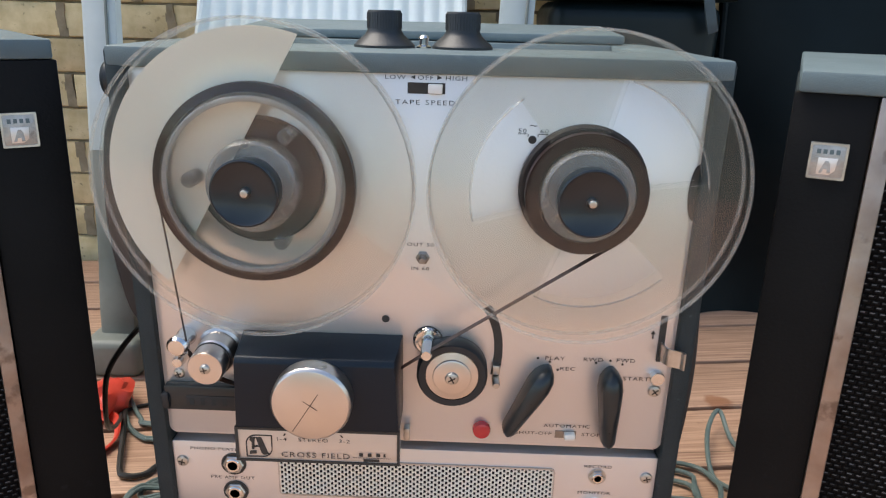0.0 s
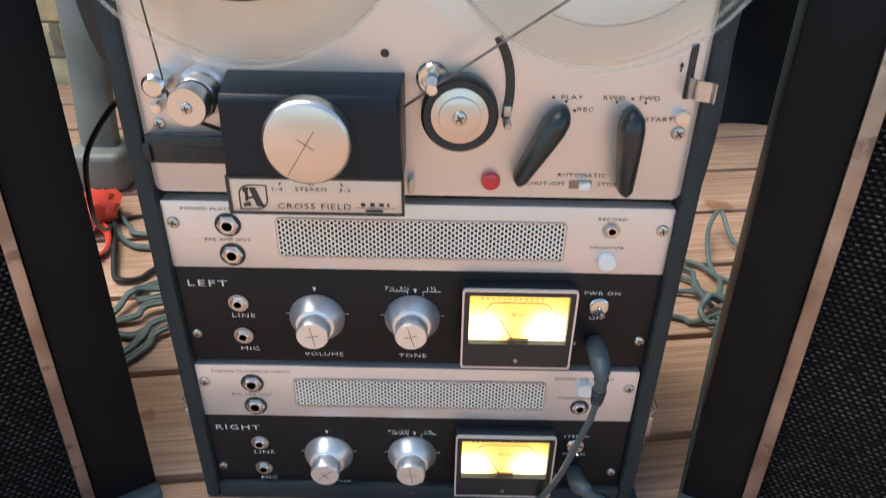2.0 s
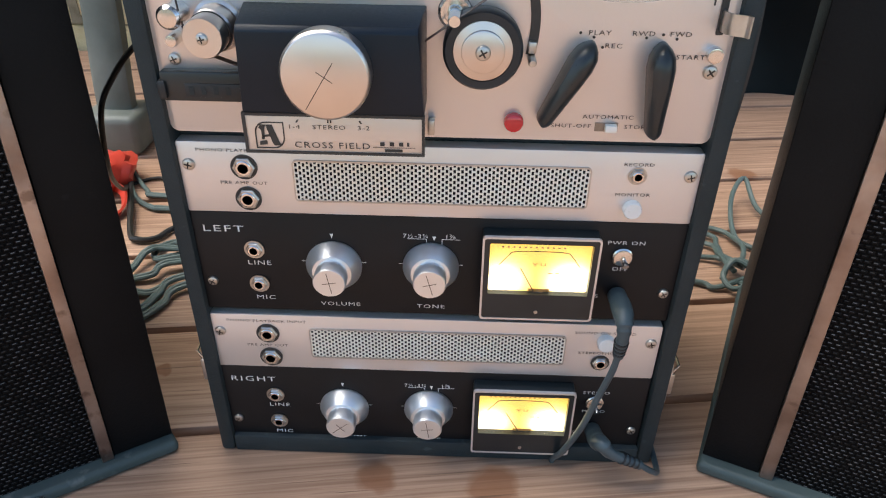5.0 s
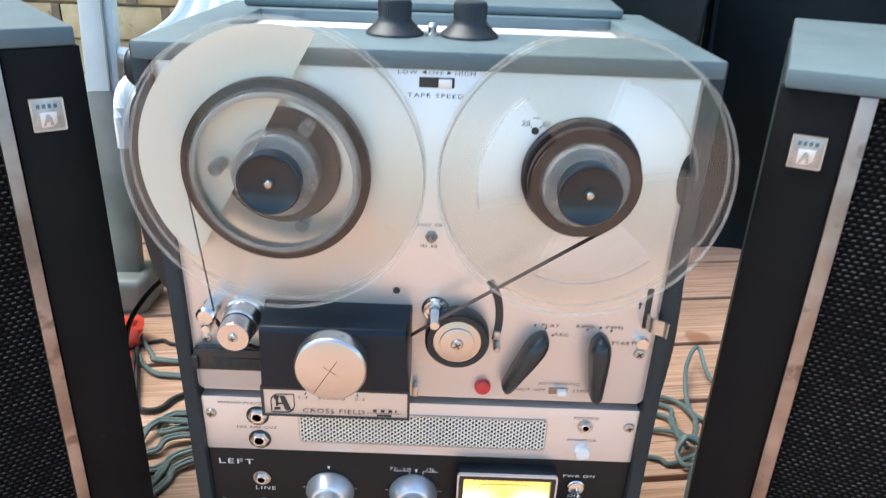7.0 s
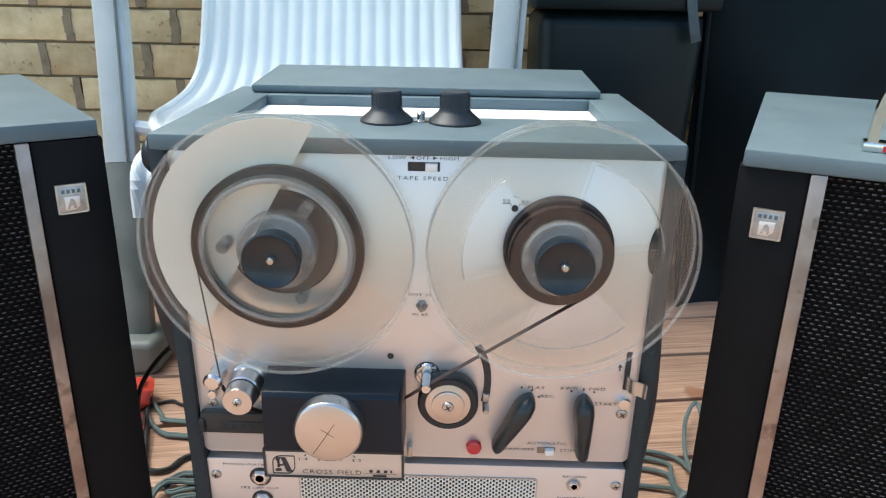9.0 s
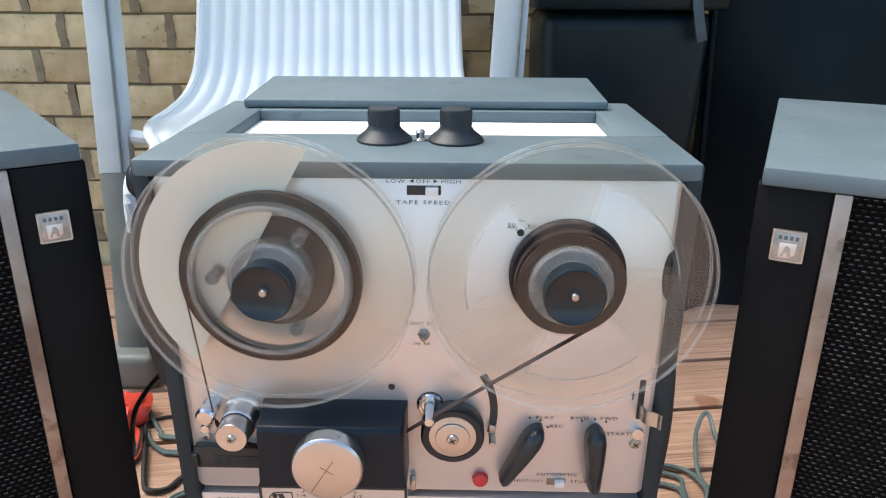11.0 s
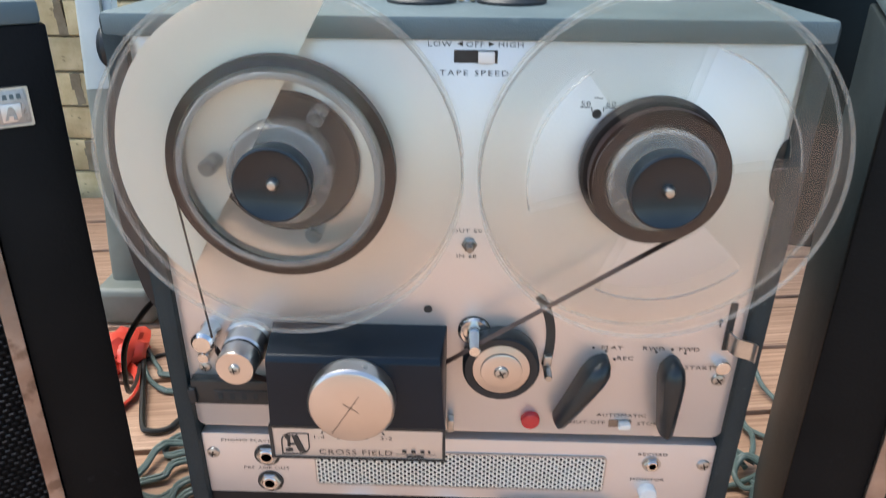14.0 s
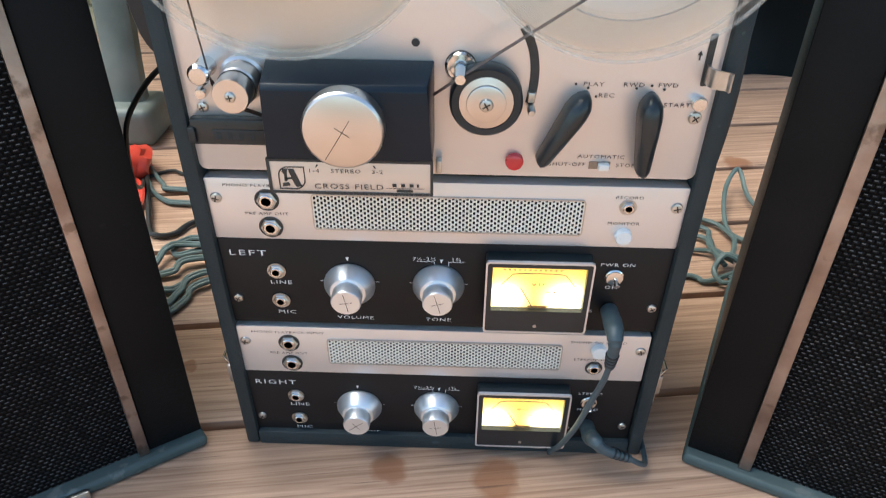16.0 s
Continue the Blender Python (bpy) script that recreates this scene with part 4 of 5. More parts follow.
def amplifier(name, dz, title, lower):
    unit = thing("amplifier", pose(-0.0012 if lower else 0, 0, dz))
    unit.parent = rec
    s = part("socket_panel", plate(rounded(-PX, PX, 0.2185, 0.2668, 0.0012, 2), 0.010, 0.0, 0.0005), SILVER, unit, "satin aluminium socket panel")
    b = part("control_panel", plate(rounded(-PX, PX, 0.1405, 0.2180, 0.0012, 2), 0.011, 0.0005, 0.0004), BLACK_PANEL, unit, "black control panel with pale lettering")
    for sx in (-1, 1):
        screw(sx * 0.1536, 0.2517, s, 0.0040, turn=15 * sx)
        screw(sx * 0.1530, 0.1640, b, 0.0036, 0.0005, turn=35 * sx)
    grille(-0.0885, 0.0925, 0.2308 if lower else 0.2290, 0.2552, s)
    jack(-0.1195, 0.2506, s, True, 1.05), jack(-0.1195, 0.2288, s, True, 1.05)
    letters("PHONO PLAYBACK INPUT", -0.1195, 0.2618, 0.0022, s)
    letters("PRE AMP OUT", -0.1210, 0.2398, 0.0022, s)
    if lower:
        letters("SOUND ON SOUND", 0.1205, 0.2598, 0.0022, s)
        letters("STEREOPHONES", 0.1205, 0.2415, 0.0022, s)
        part("push_button", lathe([(0.0062, 0), (0.0062, 0.004), (0.0055, 0.0052), (0, 0.0054)], (0.1215, 0, 0.2522), n=26), WHITE_PLASTIC, s, "white push button")
        jack(0.1200, 0.2325, s, True, 0.85)
    else:
        letters("RECORD", 0.1215, 0.2590, 0.0022, s)
        letters("MONITOR", 0.1205, 0.2385, 0.0022, s)
        jack(0.1215, 0.2515, s, False, 0.74)
        part("push_button", lathe([(0.0058, 0), (0.0058, 0.004), (0.0051, 0.0050), (0, 0.0052)], (0.1215, 0, 0.2290), n=26), WHITE_PLASTIC, s, "white push button")
    letters(title, -0.1535, 0.2060, 0.0048, b, PALE_INK, 0.0, 1.50 if lower else 1.70, 1.2, 'LEFT')
    jack(-0.1210, 0.1905, b, False, 0.85), jack(-0.1210, 0.1630, b, False, 0.85)
    letters("LINE", -0.1190, 0.1800, 0.0034, b, PALE_INK, 0.0, 1.5)
    letters("MIC", -0.1180, 0.1515, 0.0034, b, PALE_INK, 0.0, 1.5)
    control_knob(-0.0686, 0.1800, b, 100 if not lower else 40)
    control_knob(-0.0040, 0.1810, b, 105 if not lower else 98)
    letters("VOLUME", -0.0665, 0.1475, 0.0030, b, PALE_INK, 0.0, 1.5)
    letters("TONE", -0.0040, 0.1475, 0.0031, b, PALE_INK, 0.0, 1.5)
    marks = [(x + s1 * 0.0170, x + s1 * 0.0215) for x in (-0.0686, -0.0040) for s1 in (-1, 1)]
    bars([(min(m), max(m), 0.1822, 0.1826) for m in marks] + [(-0.0195, -0.0068, 0.2018, 0.2022), (0.0030, 0.0150, 0.2018, 0.2022), (-0.0072, -0.0068, 0.1980, 0.2018), (0.0030, 0.0034, 0.1980, 0.2018)], b, PALE_INK, 0.0)
    letters("7½-3¾", -0.0140, 0.2042, 0.0030, b, PALE_INK, 0.0, 1.2)
    letters("1⅞", 0.0085, 0.2042, 0.0030, b, PALE_INK, 0.0, 1.2)
    for x in (-0.0690, -0.0020):
        t3 = bmesh.new()
        t3.faces.new([t3.verts.new(p) for p in ((x - 0.0012, 0.0001, 0.2040), (x + 0.0012, 0.0001, 0.2040), (x, 0.0001, 0.2005))])
        part("marking", t3, PALE_INK, b)
    meter(0.0295, 0.1040, 0.1480, 0.2120, unit)
    toggle(0.1210, 0.1930, b, -1)
    if lower:
        letters("STEREO", 0.1215, 0.2025, 0.0026, b, PALE_INK, 0.0, 1.4)
        letters("MONO", 0.1215, 0.1835, 0.0026, b, PALE_INK, 0.0, 1.4)
    else:
        letters("PWR ON", 0.1225, 0.2032, 0.0028, b, PALE_INK, 0.0, 1.4)
        letters("OFF", 0.1210, 0.1830, 0.0028, b, PALE_INK, 0.0, 1.4)
    letters("S", 0.1085, 0.1605, 0.0028, b, PALE_INK, 0.0, 1.4)
    return unit


amplifier("upper", 0.0, "LEFT", False)
amplifier("lower", -0.1313, "RIGHT", True)

# top controls: two black knobs and a small bright peg
for x in (-0.0235, 0.0240):
    kn = part("top_knob", lathe([(0.0185, 0), (0.0185, 0.002), (0.0172, 0.0035), (0.0118, 0.0080), (0.0104, 0.0105), (0.0104, 0.0205), (0.0096, 0.0220), (0, 0.0220)], (x, 0.052, CH), 'z', 36), RUBBER, rec, "black plastic knob with flared skirt")
    rib = bmesh.new()
    for i in range(40):
        a = 2 * math.pi * i / 40
        lathe([(0.00025, 0.0115), (0.00025, 0.0205), (0, 0.0205)], (x + 0.0104 * math.cos(a), 0.052 + 0.0104 * math.sin(a), CH), 'z', 6, bm=rib)
    part("ribs", rib, RUBBER, kn)
part("peg", lathe([(0.0046, 0), (0.0046, 0.0015), (0.0028, 0.0025), (0.0028, 0.0055), (0.0033, 0.0065), (0.0020, 0.0080), (0, 0.0083)], (0.0005, 0.052, CH), 'z', 16), CHROME, rec)

# reel tables behind the reels
RL, RR, RZ = (-0.0884, 0.4455), (0.0948, 0.4455), 0.4455
REEL_BACK = 0.0035
for x, _ in (RL, RR):
    rt = part("reel_table", lathe([(0.0355, 0), (0.0365, 0.0012), (0.0365, 0.0048), (0.0350, 0.0060), (0.0200, 0.0060), (0.0195, 0.0054), (0.0060, 0.0054), (0.0040, 0.007), (0.0040, 0.0270), (0.0028, 0.030), (0, 0.031)], (x, 0, RZ), n=48), TABLE, rec, "black rubber reel table with spindle")


def disc_ring(r0, r1, h0, h1, n=96):
    return lathe([(r0, h0), (r1, h0), (r1, h1), (r0, h1)], n=n, closed=True)


def flange(h, windows, turn, R=0.0890):
    """A flange 1.2 mm thick with a beaded rim, and, if wanted, three broad windows."""
    bm = bmesh.new()
    t = 0.0012
    if not windows:
        return lathe([(0.0190, h), (0.0455, h), (0.0465, h + 0.0004), (0.0480, h + 0.0004), (0.0490, h), (R - 0.0012, h), (R, h + 0.0003), (R, h + t), (R - 0.0015, h + t + 0.0005), (R - 0.0035, h + t), (0.0500, h + t), (0.0490, h + t + 0.0006), (0.0470, h + t + 0.0006), (0.0460, h + t), (0.0190, h + t)], n=96, closed=True)
    n, radii = 90, (0.0165, 0.0330, 0.0485, 0.0640, R - 0.0030, R)
    ring = [[bm.verts.new((r * math.cos(2 * math.pi * k / n), -h, r * math.sin(2 * math.pi * k / n))) for k in range(n)] for r in radii]
    for i in range(len(radii) - 1):
        for k in range(n):
            a = (k * 360 / n - turn + 26) % 120
            if i in (1, 2) and a >= 52:
                continue
            bm.faces.new((ring[i][k], ring[i][(k + 1) % n], ring[i + 1][(k + 1) % n], ring[i + 1][k]))
    up = bmesh.ops.extrude_face_region(bm, geom=list(bm.faces))
    bmesh.ops.translate(bm, verts=[v for v in up["geom"] if isinstance(v, bmesh.types.BMVert)], vec=(0, -t, 0))
    bmesh.ops.delete(bm, geom=[v for v in bm.verts if not v.link_faces], context='VERTS')
    return bm


def reel(x, windows, turn, tape_in, tape_out, hub_r, size, label):
    r = thing("tape_reel", pose(x, REEL_BACK, RZ), label, "tape reel", "reels on the recorder")
    film = HAZY if windows else CLEAR
    part("rear_flange", flange(0.0125, windows, turn, size), film, r).visible_shadow = False
    part("front_flange", flange(0.0245, windows, turn, size), film, r).visible_shadow = False
    for hh in (0.0122, 0.0243):
        part("rim", disc_ring(size - 0.0009, size + 0.0006, hh, hh + 0.0018), RIM_GLINT, r, "rounded rim, its glint drawn as pale haze").visible_shadow = False
    part("hub", lathe([(hub_r - 0.0022, 0.0137), (hub_r, 0.0137), (hub_r, 0.0245), (hub_r - 0.0022, 0.0245)], n=72, closed=True), CLEAR, r, "clear hub ring").visible_shadow = False
    part("hub_core", lathe([(0.0165, 0.0095), (0.0250, 0.0095), (0.0256, 0.0110), (0.0256, 0.0252), (0.0240, 0.0268), (0.0165, 0.0268)], n=48, closed=True), CLOUDY, r, "cloudy plastic hub core").visible_shadow = False
    for k in range(0 if windows else 3):
        a = radians(turn + 35 + 120 * k)
        part("peg", lathe([(0.0042, 0.0137), (0.0042, 0.0262), (0.0030, 0.0268), (0.0026, 0.0262), (0.0026, 0.0137)], (0.0345 * math.cos(a), 0, 0.0345 * math.sin(a)), n=18, closed=True), BOSS, r, "clear moulded boss").visible_shadow = False
    if not windows:
        part("hub_lip", lathe([(0.0462, 0.0259), (0.0468, 0.0266), (0.0482, 0.0268), (0.0488, 0.0266), (0.0494, 0.0259)], n=96, closed=True), RIM_GLINT, r, "raised lip round the hub").visible_shadow = False
    # pale cords draw the glint along the window edges
    for k in range(3 if windows else 0):
        a0, a1 = radians(turn + 26 + 120 * k), radians(turn + 94 + 120 * k)
        arc = [a0 + (a1 - a0) * q / 12 for q in range(13)]
        part("window_glint", tube([(0.0640 * math.cos(a), -0.0258, 0.0640 * math.sin(a)) for a in arc], 0.0006, 6, 1), RIM_GLINT, r, "window edge, its glint drawn as a pale cord").visible_shadow = False
    part("tape_pack", disc_ring(tape_in, tape_out, 0.0152, 0.0217), TAPE, r, "brown magnetic tape wound on the hub")
    return r


left_reel = reel(RL[0], False, 20, 0.0510, 0.0560, 0.0510, 0.0886, "clear plastic reel, thin ring of brown tape, cream half-moon label")
lab = []
CHORD, LABR, FACING = 0.0180, 0.0842, radians(150)
half = math.acos(CHORD / LABR)
for k in range(41):
    a = FACING - half + 2 * half * k / 40
    lab.append((LABR * math.cos(a), LABR * math.sin(a)))
part("paper_label", plate(lab, -0.0119, -0.0123), PAPER, left_reel, "cream half-moon paper label behind the clear flange")
right_reel = reel(RR[0], True, 100, 0.0272, 0.0338, 0.0272, 0.0870, "clear hazy plastic take-up reel with three windows")
for x in (RL[0], RR[0]):
    hold = thing("reel_holder", pose(x, REEL_BACK, RZ), "black rubber reel holder cap pushed on the spindle", "reel holder", "reel holders")
    part("cap", lathe([(0.0168, 0.0262), (0.0174, 0.0275), (0.0186, 0.0385), (0.0184, 0.0400), (0.0175, 0.0405), (0.0162, 0.0395), (0.0060, 0.0370), (0.0040, 0.0370)], n=48), CAP, hold)
    part("spindle_tip", lathe([(0.0030, 0.0365), (0.0030, 0.0390), (0.0020, 0.0405), (0, 0.0410)], n=18), STEEL, hold)

# tape between the reels
loose = thing("tape_strand", pose(0, 0, 0), "brown tape running from reel to reel", "magnetic tape")


def strip(pts, w=0.0024):
    return tube(pts, 0, per=1, section=[(-w, -0.0001), (w, -0.0001), (w, 0.0001), (-w, 0.0001)], side=(0, 1, 0))


TY = -0.0150
part("strand", strip([(RL[0] - 0.0559, TY, RZ - 0.004), (-0.1365, TY, 0.348), (-0.1355, TY, 0.3400)], 0.0011), TAPE_THIN, loose)
part("strand", strip([(-0.1355, TY, 0.3400), (-0.1290, TY, 0.3260), (-0.1200, TY, 0.3235), (-0.1050, TY, 0.3180)]), TAPE_THIN, loose)
part("strand", strip([(RR[0] + 0.0190, TY, RZ - 0.0283), (0.0135, TY, 0.3490), (-0.0070, TY, 0.3345)]), TAPE_THIN, loose)


# ---- loudspeakers beside the recorder ----
def loudspeaker(s, place, label, H, B, T, mid, bz, slope, shear=0.0):
    """A cabinet whose origin is its inner front corner; s is -1 where it stands on the other side.
    Its front slopes back a little; B is the board's width and T the trim's."""
    sp = thing("loudspeaker", place, label, "loudspeaker", "loudspeakers beside the recorder")
    W, D = 0.262, 0.275

    def bx(x0, x1, *r, **k):
        return box(min(s * x0, s * x1), max(s * x0, s * x1), *r, **k)
    # cabinet and top cap: the same vinyl, its shade and sky light coloured in
    part("cabinet", bx(0.001, W - 0.001, 0.010, D, 0.016, H - 0.016, 0.002), VINYL_SHADED, sp)
    part("base_cap", bx(-0.002, W + 0.003, -0.012, D + 0.003, 0, 0.0112, 0.004, seg=3), VINYL_BASE_SHADED, sp, "rounded grey base moulding, darkened for shade")
    part("top_cap", bx(0.0018, W + 0.003, -0.0062 if s > 0 else -0.0022, D + 0.003, H - 0.0118, H, 0.0018), VINYL_LIT, sp, "grey vinyl top cap")
    for x0 in (0.0, W - B):
        part("front_board", bx(x0, x0 + B - 0.0004, -0.002, 0.0095, 0.0114, H - 0.0120, 0.001), BOARD, sp, "black painted front board")
    for x0 in (B, W - B - T):
        part("trim_strip", bx(x0, x0 + T, -0.0055, 0.0095, 0.0114, H - 0.0120, 0.0008), TRIM, sp, "tarnished metal trim strip, the deck's reflection tinted in")
    part("grille_cloth", bx(B + T + 0.0004, W - B - T - 0.0004, 0.0005, 0.0095, 0.0114, H - 0.0120), CLOTH, sp, "black woven grille cloth with silver flecks")
    bd = part("badge", box(mid - 0.0096, mid + 0.0096, -0.0040, -0.0021, bz - 0.0102, bz + 0.0102, 0.0005), BADGE, sp, "square metal badge")
    part("badge_rim", hoop(rounded(mid - 0.0095, mid + 0.0095, bz - 0.0101, bz + 0.0101, 0.001, 2), rounded(mid - 0.0084, mid + 0.0084, bz - 0.0090, bz + 0.0090, 0.001, 2), -0.0038, -0.0046), STEEL, bd)
    part("emblem", plate([(mid - 0.0048, bz - 0.0075), (mid + 0.0015, bz - 0.0075), (mid + 0.0044, bz - 0.0050), (mid + 0.0050, bz + 0.0018), (mid - 0.0048, bz + 0.0018)], -0.0038, -0.0045, 0.0002), SILVER, bd)
    part("emblem", plate([(mid + u * 0.74, bz + v * 0.74) for u, v in ((-0.0050, -0.0090), (-0.0030, -0.0090), (-0.0020, -0.0060), (0.0005, -0.0060), (0.0005, -0.0088), (0.0030, -0.0088), (0.0022, -0.0022), (0.0006, 0.0005), (-0.0015, 0.0003), (-0.0030, -0.0036))], -0.0044, -0.0048), BADGE, bd)
    bars([(mid - 0.0060 + 0.0032 * i, mid - 0.0040 + 0.0032 * i, bz + 0.0040, bz + 0.0066) for i in range(4)], bd, VINYL_LIT, -0.0042)
    lt = bx(0.095, 0.128, -0.0165, -0.0121, 0.001, 0.010, 0.001)
    box(*sorted((s * 0.099, s * 0.124)), -0.0185, -0.0166, 0.0025, 0.0065, 0.0006, bm=lt)
    part("latch", lt, STEEL, sp, "small steel latch on the base")
    if s > 0:
        hd = part("handle_base", bx(0.069, 0.141, 0.022, 0.038, H, H + 0.006, 0.001), CHROME, sp, "chrome handle base")
        part("red_insert", bx(0.080, 0.130, 0.0205, 0.0217, H + 0.0012, H + 0.0048), RED, hd)
        part("bail", tube([(0.074, 0.030, H + 0.005), (0.075, 0.030, H + 0.022), (0.078, 0.030, H + 0.036), (0.084, 0.030, H + 0.0405), (0.105, 0.030, H + 0.041), (0.126, 0.030, H + 0.0405), (0.132, 0.030, H + 0.036), (0.135, 0.030, H + 0.022), (0.136, 0.030, H + 0.005)], 0, section=[(-0.006, -0.003), (0.006, -0.003), (0.006, 0.003), (-0.006, 0.003)], side=(0, 1, 0)), CHROME, hd, "polished bail handle")
    for ob in sp.children_recursive:
        for v in ob.data.vertices:
            v.co.x += slope[0] * v.co.z + shear * max(0.0, v.co.y)
            v.co.y += slope[1] * v.co.z
    return sp


loudspeaker(-1, pose(-0.2125, 0.0015, 0, 0, 0, 33.5), "black loudspeaker with grey vinyl caps, turned in towards the recorder", 0.5183, 0.0440, 0.0085, -0.0240, 0.4665, (0.026, 0.064), -0.114)
loudspeaker(1, pose(0.2116, -0.0005, 0, 0, 0, -24.5), "black loudspeaker with grey vinyl caps and a chrome handle on top", 0.5130, 0.0420, 0.0096, 0.0221, 0.4645, (-0.013, 0.029))

# ---- white ribbed garden chair behind ----
chair = thing("garden_chair", pose(0, 0, 0), "white moulded plastic garden chair with ribbed back and seat", "chair")
CX = -0.205
prof = smooth_path([(0, 1.02, 1.02), (0, 0.93, 0.72), (0, 0.872, 0.54), (0, 0.835, 0.455), (0, 0.775, 0.408), (0, 0.68, 0.392), (0, 0.56, 0.392), (0, 0.46, 0.392), (0, 0.415, 0.375), (0, 0.405, 0.32)], 5)
NU = 136


def seat_half(y):
    """Half the shell's width: an even back, a flare at the bend, a seat that narrows forward."""
    return 0.222 + 0.044 * math.exp(-((y - 0.71) / 0.10) ** 2) - 0.048 / (1 + math.exp((y - 0.57) * 30))


shell = bmesh.new()
grid = []
for i, p in enumerate(prof):
    d = (prof[min(i + 1, len(prof) - 1)] - prof[max(i - 1, 0)]).normalized()
    nrm = Vector((0, d.z, -d.y))
    hw = seat_half(p.y)
    row = []
    for k in range(NU + 1):
        u = k / NU
        row.append(shell.verts.new(Vector((CX + (2 * u - 1) * hw, p.y, p.z)) + nrm * (0.0028 * math.cos(2 * math.pi * 17 * u) - 0.010 * (1 - (2 * u - 1) ** 6))))
    grid.append(row)
for a, b in zip(grid, grid[1:]):
    for k in range(NU):
        shell.faces.new((a[k], a[k + 1], b[k + 1], b[k]))
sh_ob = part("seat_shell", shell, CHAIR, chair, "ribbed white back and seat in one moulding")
sol = sh_ob.modifiers.new("thickness", 'SOLIDIFY')
sol.thickness = 0.004
for s in (-1, 1):
    edge = [Vector((CX + s * seat_half(p.y), p.y, p.z)) for p in prof[::3]]
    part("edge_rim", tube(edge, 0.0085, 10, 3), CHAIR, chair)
band = [(-0.025, -0.009), (-0.019, -0.013), (0.019, -0.013), (0.025, -0.009), (0.025, 0.009), (0.019, 0.013), (-0.019, 0.013), (-0.025, 0.009)]
for s in (-1, 1):
    m = CX - 0.0035
    fx = [m + s * q for q in (0.3445, 0.3245, 0.3105, 0.298, 0.289, 0.286, 0.286)]
    fr_path = [(x, y, z) for x, (y, z) in zip(fx, ((0.82, 0.95), (0.75, 0.75), (0.70, 0.556), (0.64, 0.33), (0.61, 0.20), (0.585, 0.10), (0.578, 0.04)))]
    # the side frame's grey stands in for shade on white plastic
    part("side_frame", tube(fr_path[:4], 0, section=band, side=(1, 0, 0)), CHAIR_FRAME_SHADED, chair, "broad white side frame, greyed for shade")
    part("leg", tube([(x, y + 0.0006, z) for x, y, z in fr_path[3:]], 0, section=[(a * 1.02, b * 1.02) for a, b in band], side=(1, 0, 0)), CHAIR_DIRTY_SHADED, chair, "weathered grey-green leg, darkened for shade")
    # groove drawn as a raised cord in the dark leg colour
    part("groove", tube([(x + 0.014, y - 0.0155, z + 0.004) for x, y, z in fr_path[1:4]], 0.0022, 6), CHAIR_DIRTY_SHADED, chair)
    part("foot", box(fx[-1] - 0.043, fx[-1] + 0.043, 0.535, 0.62, 0, 0.060, 0.012, 3), CHAIR_DIRTY_SHADED, chair, "weathered grey-green foot, darkened for shade")
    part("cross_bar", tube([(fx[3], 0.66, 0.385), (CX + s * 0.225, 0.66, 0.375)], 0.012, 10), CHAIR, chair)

# ---- black plastic storage box and covered heap beside the chair ----
sb = thing("storage_box", pose(0, 0, 0), "large black plastic storage box against the wall", "storage box")
bd = box(0.165, 0.455, 0.83, 1.08, 0, 0.565, 0.03, 4)
for v in bd.verts:
    v.co.x += (v.co.x - 0.31) * 0.10 * (v.co.z / 0.565 - 1) * 0.8
    v.co.y += 0.02 * (1 - v.co.z / 0.565)
part("body", bd, DARK, sb)
part("rim", box(0.150, 0.470, 0.815, 1.085, 0.566, 0.600, 0.008, 3), DARK, sb)
part("lid", box(0.160, 0.460, 0.825, 1.08, 0.601, 0.66, 0.02, 3), DARK, sb)
part("strap", tube([(0.412, 0.812, 0.596), (0.417, 0.809, 0.565), (0.424, 0.808, 0.535), (0.430, 0.81, 0.518)], 0, section=[(-0.008, -0.002), (0.008, -0.002), (0.008, 0.002), (-0.008, 0.002)], side=(1, 0, 0)), CABLE_BLUE, sb, "dull webbing strap")
heap = thing("covered_heap", pose(0, 0, 0), "dark glossy plastic sheet draped over a heap", "cover")
hm = bmesh.new()
rows = []
for i in range(30):
    row = []
    for k in range(44):
        u, v = k / 43, i / 29
        x, z = 0.474 + 1.74 * u, 1.05 * v
        fold = 0.030 * math.sin(17 * u + 2.3 * math.sin(3.1 * v)) * (1.15 - v) + 0.012 * math.sin(41 * u + 5 * v)
        y = 0.85 + 0.17 * v ** 1.6 + fold + 0.03 * noise.noise((x * 3, z * 3, 1.7))
        row.append(hm.verts.new((x, min(y, 1.085), z)))
    rows.append(row)
for a, b in zip(rows, rows[1:]):
    for k in range(43):
        hm.faces.new((a[k], a[k + 1], b[k + 1], b[k]))
part("hem", tube([(0.478, 0.85 + 0.17 * (k / 6) ** 1.6, 1.05 * k / 6) for k in range(7)], 0.006, 8), SHEET, heap, "rolled hem of the sheet")
part("sheet", hm, SHEET, heap).modifiers.new("thickness", 'SOLIDIFY').thickness = 0.003

# ---- leads ----
def lead(name, pts, r, m, label, per=7, n=8):
    cb = thing(name, pose(*pts[0]), label, "cable")
    o = Vector(pts[0])
    part("cord", tube([Vector(p) - o for p in pts], r, n, per), m, cb)
    return cb


Z = 0.004
lead("cable", [(-0.1710, 0.15, 0.300), (-0.205, 0.15, 0.299), (-0.240, 0.15, 0.281), (-0.268, 0.15, 0.251), (-0.285, 0.152, 0.220), (-0.312, 0.19, 0.150), (-0.362, 0.29, 0.080), (-0.405, 0.38, 0.030), (-0.430, 0.44, Z), (-0.40, 0.462, Z), (-0.36, 0.45, Z), (-0.16, 0.44, Z)], 0.0024, CABLE_BLACK, "black rubber lead looping from the recorder to the deck")
